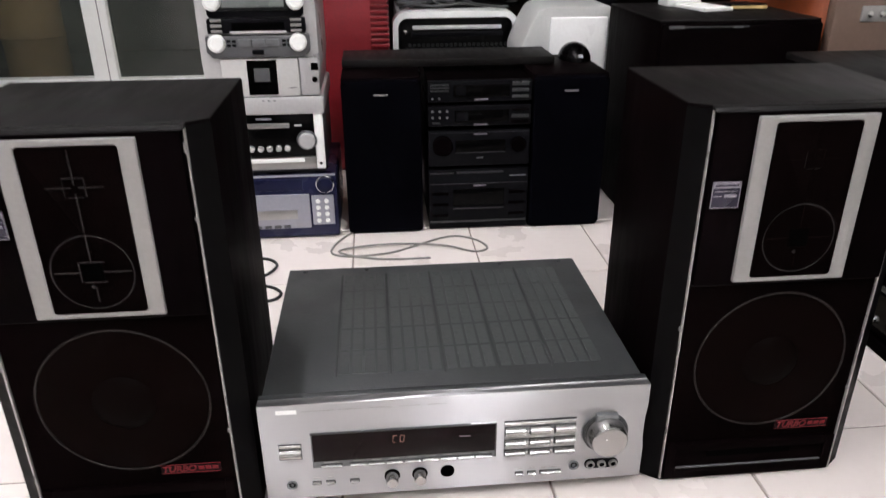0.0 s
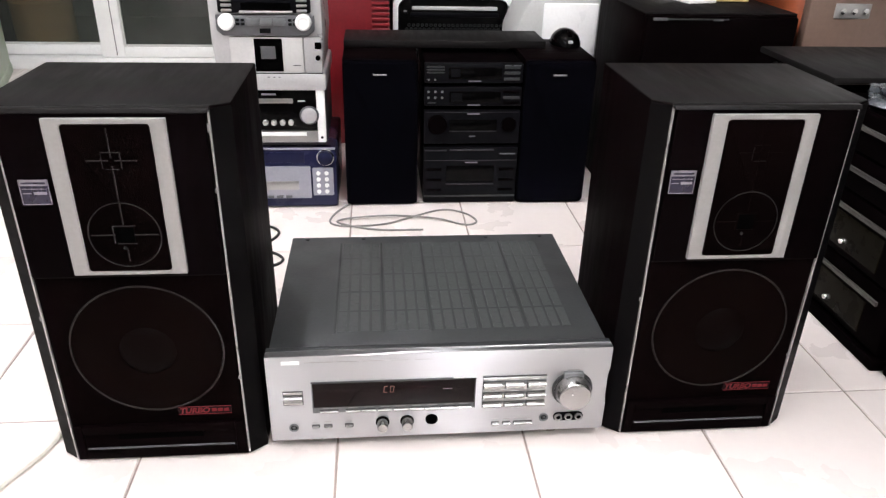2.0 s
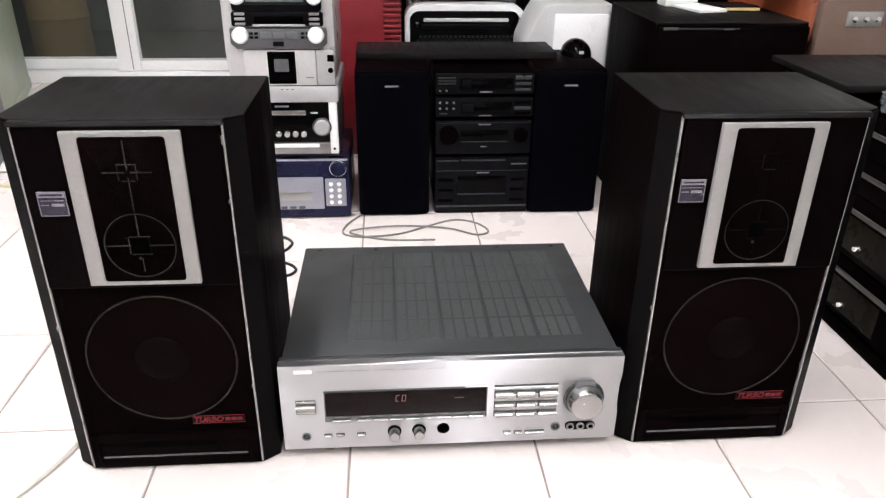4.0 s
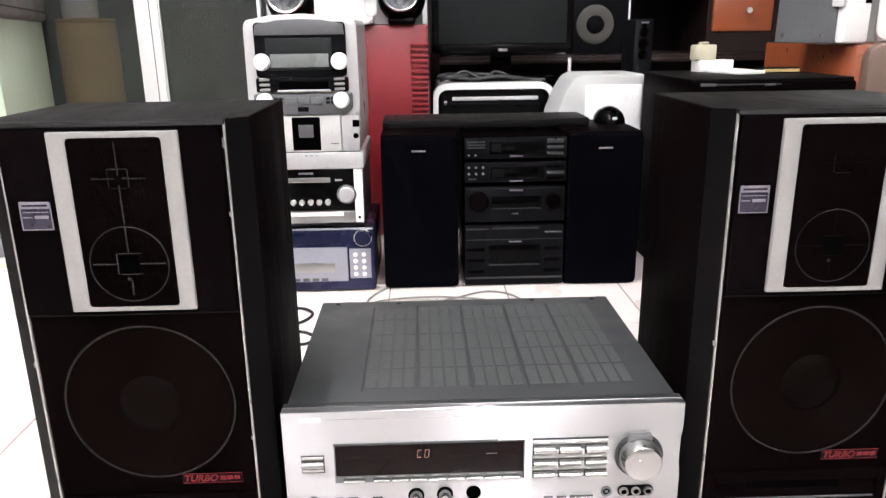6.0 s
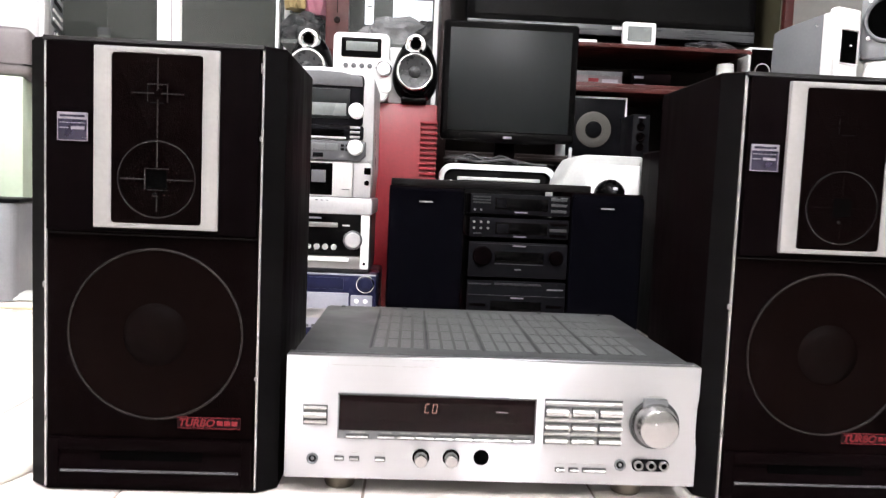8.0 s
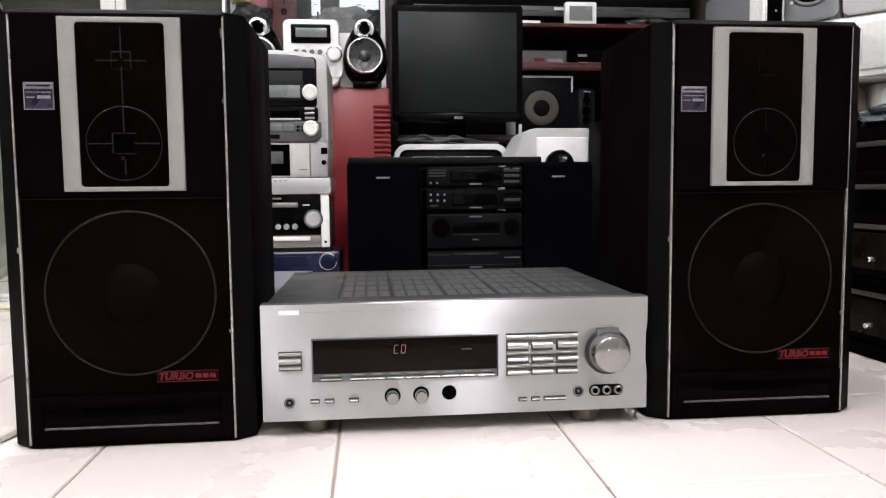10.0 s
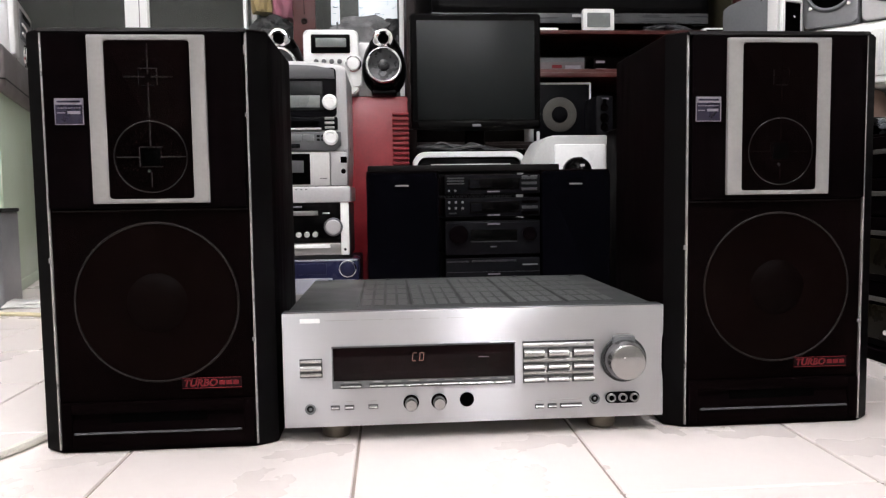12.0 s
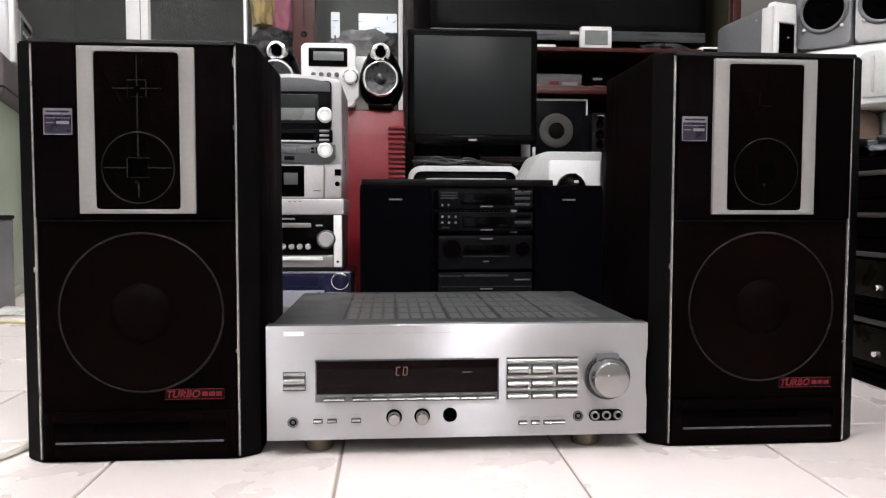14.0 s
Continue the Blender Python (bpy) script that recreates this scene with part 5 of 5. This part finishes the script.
part("drawer_case", box(B(), 0.31, 0.56, 0.04, 0.38, 0.460, 0.680), SHADEDWOOD, wu)

tv = thing("television", 0.56, 1.78, 0.838, "large black flat television, switched off, on shelf", "television")
part("stand", box(B(), -0.20, 0.20, -0.02, 0.14, 0.0, 0.018, 0.006), GLOSS, tv)
part("neck", box(B(), -0.08, 0.08, 0.04, 0.08, 0.01, 0.10), GLOSS, tv)
part("housing", box(B(), -0.50, 0.50, 0.0, 0.06, 0.035, 0.660, 0.008), GLOSS, tv)
part("lower_band", box(B(), -0.495, 0.495, -0.006, 0.002, 0.040, 0.075, 0.002), BANDGREY, tv, "grey lower band")
part("screen", box(B(), -0.47, 0.47, -0.003, 0.002, 0.095, 0.635), GLOSS, tv)
part("maker_mark", box(B(), 0.000, 0.050, -0.008, -0.004, 0.061, 0.070), GREYP, tv, "small pale maker's mark")
ck = thing("desk_clock", 0.637, 1.71, 0.838, "small white digital clock on the shelf", "clock")
part("case", prism(B(), rounded(-0.055, 0.055, 0.0, 0.074, 0.006), 0.0, 0.022, "y", 0.002), WHITE, ck)
part("display", box(B(), -0.040, 0.040, -0.002, 0.002, 0.012, 0.060), LCD, ck)
solid("white_remote", box(B(), -0.035, 0.035, -0.015, 0.015, 0, 0.014, 0.004), WHITE, "small white gadget on the shelf", "gadget", at=pose(0.465, 1.74, 0.838))
crumpled("black_cloth", 0.90, 1.78, 0.838, 0.09, 0.05, 0.022, DARKBAG, "crumpled dark cloth on the shelf", 9)
b1 = thing("carton", 0.515, 1.74, 0.707, "dull red printed carton lying on the shelf", "box")
part("body", box(B(), -0.085, 0.080, 0.0, 0.10, 0.0, 0.045, 0.001), CARTON, b1)
part("print", box(B(), -0.035, 0.0, -0.0012, 0.002, 0.008, 0.020), REDTEXT, b1)
part("print", box(B(), 0.012, 0.066, -0.0012, 0.002, 0.006, 0.018), LILAC, b1)
part("upper_band", box(B(), -0.085, 0.080, -0.0008, 0.002, 0.030, 0.044), MIDGREY, b1)
b2 = thing("carton", 0.665, 1.75, 0.707, "small black carton with pale print", "box")
part("body", box(B(), -0.035, 0.10, 0.0, 0.10, 0.0, 0.045, 0.001), PLASTIC, b2)
part("print", box(B(), -0.026, 0.006, -0.0012, 0.002, 0.028, 0.036), LILAC, b2)
part("print", box(B(), -0.026, 0.012, -0.0012, 0.002, 0.005, 0.009), LILAC, b2)
lm = thing("white_lamp", 0.955, 1.76, 0.707, "small white table lamp on the shelf", "lamp")
part("base", turn(B(), [(0, 0), (0.03, 0), (0.028, 0.008), (0.010, 0.016), (0.008, 0.03)], (0, 0, 0), "z", 24), WHITE, lm)
part("shade", turn(B(), [(0.030, 0.028), (0.028, 0.09), (0, 0.095)], (0, 0, 0), "z", 24), WHITE, lm)
ws = thing("shelf_speaker", 1.07, 1.74, 0.707, "small white-framed speaker with a black front", "speaker")
part("cabinet", box(B(), -0.045, 0.045, 0.0, 0.09, 0.0, 0.149, 0.003), WHITE, ws)
part("front", box(B(), -0.037, 0.045, -0.003, 0.002, 0.018, 0.142), PLASTIC, ws)
part("driver", turn(B(), [(0.026, -0.004), (0.018, -0.001), (0, -0.003)], (0.004, 0, 0.070), seg=24), GREYP, ws)
sp = thing("shelf_speaker", 0.49, 1.72, 0.46, "dark framed speaker with a pale cone on shelf", "speaker")
part("cabinet", box(B(), -0.080, 0.125, 0.004, 0.18, 0.0, 0.205, 0.003), WHITE, sp, "white edged cabinet")
part("front", box(B(), -0.079, 0.117, 0.0, 0.006, 0.002, 0.197, 0.001), CHARCOAL, sp)
part("cone", turn(B(), [(0.060, -0.001), (0.054, -0.004), (0.030, -0.001), (0.028, -0.003)], (0.012, 0, 0.093), seg=40), CONEGREY, sp, "grey-green cone")
part("dust_cap", turn(B(), [(0.029, -0.002), (0.02, -0.005), (0, -0.006)], (0.012, 0, 0.093), seg=28), CHARCOAL, sp)


# ---- glazed cabinet between the door and the wall unit ----
gc = thing("display_cabinet", -0.30, 1.96, 0, "glazed cabinet with red post and stored plastic bags", "cabinet")
part("post", box(B(), -0.135, -0.052, 0.0, 0.03, 0.0, 1.8, 0.004), MAHOGANY, gc, "dark red wooden post")
part("lock", turn(B(), [(0.012, 0.001), (0.012, -0.003), (0.008, -0.005), (0.004, -0.002), (0, -0.002)], (-0.094, 0, 0.925), seg=24), SHADEDWOOD, gc)
part("post_groove", box(B(), -0.095, -0.092, -0.0012, 0.002, 0.95, 1.4), HOLE, gc)
part("edge_post", box(B(), -0.314, -0.302, 0.0, 0.03, 0.0, 1.8, 0.003), ALU, gc)
part("edge_post", box(B(), 0.255, 0.272, 0.0, 0.03, 0.0, 1.8, 0.003), ALU, gc)
part("back", box(B(), -0.325, 0.272, 0.24, 0.25, 0.0, 1.8), GREYGREEN, gc)
leaf = random.Random(5)
# bright panes glow by emission added to their material
for a, b, c, d in ((-0.012, 0.022, 0.965, 1.068), (0.098, 0.252, 0.885, 1.066)):
    pn = part("bright_panel", box(B(), a, b, 0.230, 0.239, c, d, 0.002), GLOWPANE, gc, "bright pane with added glow behind curled ironwork")
    curls = B()
    for i in range(int((b - a) * 160)):
        x, z, w, r = leaf.uniform(a + 0.004, b - 0.010), leaf.uniform(c + 0.01, d - 0.01), leaf.uniform(-2.2, -0.4), leaf.uniform(0.012, 0.026)
        pts = [(x + r * math.cos(w + k * 0.35), 0.2275, z + r * math.sin(w + k * 0.35)) for k in range(4)]
        if all(a < p[0] < b and c < p[2] < d for p in pts):
            tube(curls, pts, leaf.uniform(0.0008, 0.0016), 5)
    tagged(part("ironwork", curls, STEEL, pn, "fine curled ironwork"), kind="stuff")
part("shelf", box(B(), -0.300, 0.255, 0.03, 0.238, 0.84, 0.855), GREYGREEN, gc)
part("shelf", box(B(), -0.300, 0.255, 0.03, 0.238, 0.02, 0.04), GREYGREEN, gc)
part("top", box(B(), -0.325, 0.272, 0.0, 0.25, 1.8, 1.82), MAHOGANY, gc)
part("pane", box(B(), -0.300, -0.135, 0.012, 0.016, 0.02, 1.8), GLASS, gc, "clear glass pane")
part("pane", box(B(), -0.052, 0.255, 0.012, 0.016, 0.02, 1.8), GLASS, gc, "clear glass pane")
crumpled("cloth_bundle", -0.56, 2.08, 0.98, 0.045, 0.05, 0.13, YELLOW, "yellowish cloth in a bag", 1)
crumpled("cloth_bundle", -0.48, 2.10, 0.96, 0.06, 0.05, 0.15, PINK, "pink cloth in a clear bag", 5)
crumpled("dark_bundle", -0.53, 2.08, 0.855, 0.09, 0.06, 0.075, DARKBAG, "dark bundle in a clear bag", 7)
crumpled("plastic_bag", -0.18, 2.09, 0.855, 0.13, 0.07, 0.075, BAG, "crumpled clear plastic bag behind glass", 11)
crumpled("plastic_bag", -0.08, 2.10, 0.855, 0.10, 0.06, 0.07, DARKBAG, "crumpled grey plastic bag behind glass", 14)


# ---- pale green cabinet with a grey case and a boombox ----
ang = math.degrees(math.atan2(0.84, -0.26)) - 90
gr = thing("green_cabinet", -1.18, 1.34, 0, "pale green painted cabinet with smooth sides", "cabinet", rz=ang)
part("body", box(B(), -0.50, 0.0, 0.0, 0.80, 0.0, 0.590, 0.004), GREEN, gr)
part("base_rail", box(B(), -0.50, 0.003, -0.003, 0.803, 0.0, 0.035, 0.003), GREEN, gr)
gy = thing("grey_case", -1.18, 1.34, 0.590, "grey rounded plastic equipment case on a green cabinet", "case", rz=ang)
part("body", box(B(), -0.50, 0.02, 0.0, 0.80, 0.0, 0.135, 0.02, 4), TAUPE, gy)
part("seam", box(B(), -0.50, 0.0215, 0.0, 0.8015, 0.030, 0.034), CHARCOAL, gy)
bx = thing("boombox", -1.18 - 0.2957 * 0.13, 1.34 + 0.9553 * 0.13, 0.725, "silver portable radio standing on the grey case", "radio", rz=ang)
part("body", box(B(), -0.30, -0.006, 0.16, 0.64, 0.012, 0.235, 0.014, 3), GREYP, bx)
part("foot_strip", box(B(), -0.29, -0.012, 0.17, 0.63, 0.0, 0.014), CHARCOAL, bx, "black base strip")
part("edge_panel", box(B(), -0.012, 0.006, 0.165, 0.245, 0.016, 0.230, 0.006, 3), WHITE, bx, "white edge panel")
part("key_panel", box(B(), -0.012, -0.002, 0.36, 0.60, 0.105, 0.205, 0.004), STEEL, bx, "grey key panel")
part("panel_seam", box(B(), -0.012, -0.0035, 0.250, 0.257, 0.016, 0.230), CHARCOAL, bx)
for i in range(5):
    for j in range(2):
        part("key", box(B(), -0.006, 0.003, 0.375 + i * 0.040, 0.400 + i * 0.040, 0.120 + j * 0.030, 0.130 + j * 0.030, 0.002), LIGHTGREY, bx)
part("display", box(B(), -0.006, 0.0, 0.40, 0.56, 0.182, 0.200, 0.001), GLOSS, bx)
part("knob_ring", torus(B(), (-0.004, 0.44, 0.058), 0.034, 0.006, "x", 36), CHROME, bx, "chrome knob ring")
part("knob", turn(B(), [(0.032, -0.004), (0.029, 0.006), (0, 0.008)], (0, 0.44, 0.058), "x", 30), GREYP, bx)
part("end_block", box(B(), -0.20, -0.008, 0.632, 0.665, 0.03, 0.16, 0.012, 3), CHARCOAL, bx, "dark end block")
gb = thing("grey_bin", -1.205, 1.20, 0, "light grey plastic bin with dark rim by the green cabinet", "bin", rz=12)
part("bin_body", prism(B(), rounded(-0.10, 0.10, -0.10, 0.10, 0.025), 0, 0.250, "z", 0.006), PILEGREY, gb)
part("bin_rim", prism(B(), rounded(-0.104, 0.104, -0.104, 0.104, 0.027), 0.250, 0.260, "z", 0.003), CHARCOAL, gb, "dark rim")


crumpled("plastic_sheet", -1.10, 1.18, 0.0, 0.12, 0.05, 0.012, OFFWHITE, "flat wrinkled pale plastic sheet on the floor", 21)

# ---- cables on the floor ----
def cable(name, pts, r, material, label):
    return solid(name, tube(B(), [(x, y, z + r) for x, y, z in pts], r), material, label, "cable")


cable("floor_cable", [(-0.13, 0.83, 0), (-0.17, 0.76, 0), (-0.178, 0.71, 0), (-0.14, 0.69, 0), (-0.06, 0.70, 0.0), (0.0, 0.735, 0), (0.07, 0.772, 0), (0.12, 0.75, 0), (0.14, 0.705, 0), (0.11, 0.69, 0), (0.05, 0.72, 0.003), (-0.05, 0.735, 0.004), (-0.14, 0.725, 0.003), (-0.16, 0.70, 0.004), (-0.08, 0.672, 0), (0.02, 0.668, 0)], 0.0022, RUBBER, "grey speaker cable looped on the floor tiles")
cable("floor_cable", [(-0.33, 0.70, 0), (-0.30, 0.69, 0), (-0.283, 0.66, 0), (-0.30, 0.62, 0), (-0.34, 0.60, 0)], 0.003, CABLEB, "black mains cable curled on the floor")
cable("floor_cable", [(-0.33, 0.52, 0), (-0.28, 0.515, 0), (-0.262, 0.54, 0), (-0.285, 0.57, 0), (-0.33, 0.58, 0)], 0.003, CABLEB, "black mains cable end on the floor")
cable("floor_cable", [(-1.3, 1.02, 0), (-1.05, 1.03, 0), (-0.90, 0.985, 0), (-0.75, 0.99, 0), (-0.5, 0.95, 0)], 0.005, CABLEY, "pale yellow cable along the floor tiles")
cable("floor_cable", [(-0.60, -0.16, 0), (-0.555, -0.075, 0), (-0.527, -0.022, 0), (-0.512, 0.010, 0), (-0.500, 0.050, 0), (-0.492, 0.12, 0), (-0.495, 0.21, 0)], 0.005, CABLEW, "white mains cable beside a floor speaker")


# ---- floor tiles ----
def tile_mesh(s):
    return mesh_of("tile", box(B(), -s / 2, s / 2, -s / 2, s / 2, -0.006, 0.0, 0.0012, 1), TILE)


S = 0.2505
GX, GY = 0.1155, 0.0825
tile_data = tile_mesh(S - 0.0032)
rest = B()
for i in range(-9, 7):
    for j in range(-10, 9):
        x, y = GX + (i + 0.5) * S, GY + (j + 0.5) * S
        if not (X0 - S / 2 < x < X1 + S / 2 and Y0 - S / 2 < y < Y1 + S / 2):
            continue
        if -1.6 < x < 1.1 and -0.45 < y < 2.3:
            ob = new("tile", tile_data)
            ob.parent = floor
            ob.matrix_basis = pose(x, y, 0, random.uniform(-0.06, 0.06), random.uniform(-0.06, 0.06), 90 * random.randrange(4))
            ob.location.z = random.uniform(-0.0004, 0.0)
        else:
            box(rest, x - S / 2 + 0.0016, x + S / 2 - 0.0016, y - S / 2 + 0.0016, y + S / 2 - 0.0016, -0.006, -0.0002)
tagged(part("tile_field", rest, TILE, floor), kind="stuff")
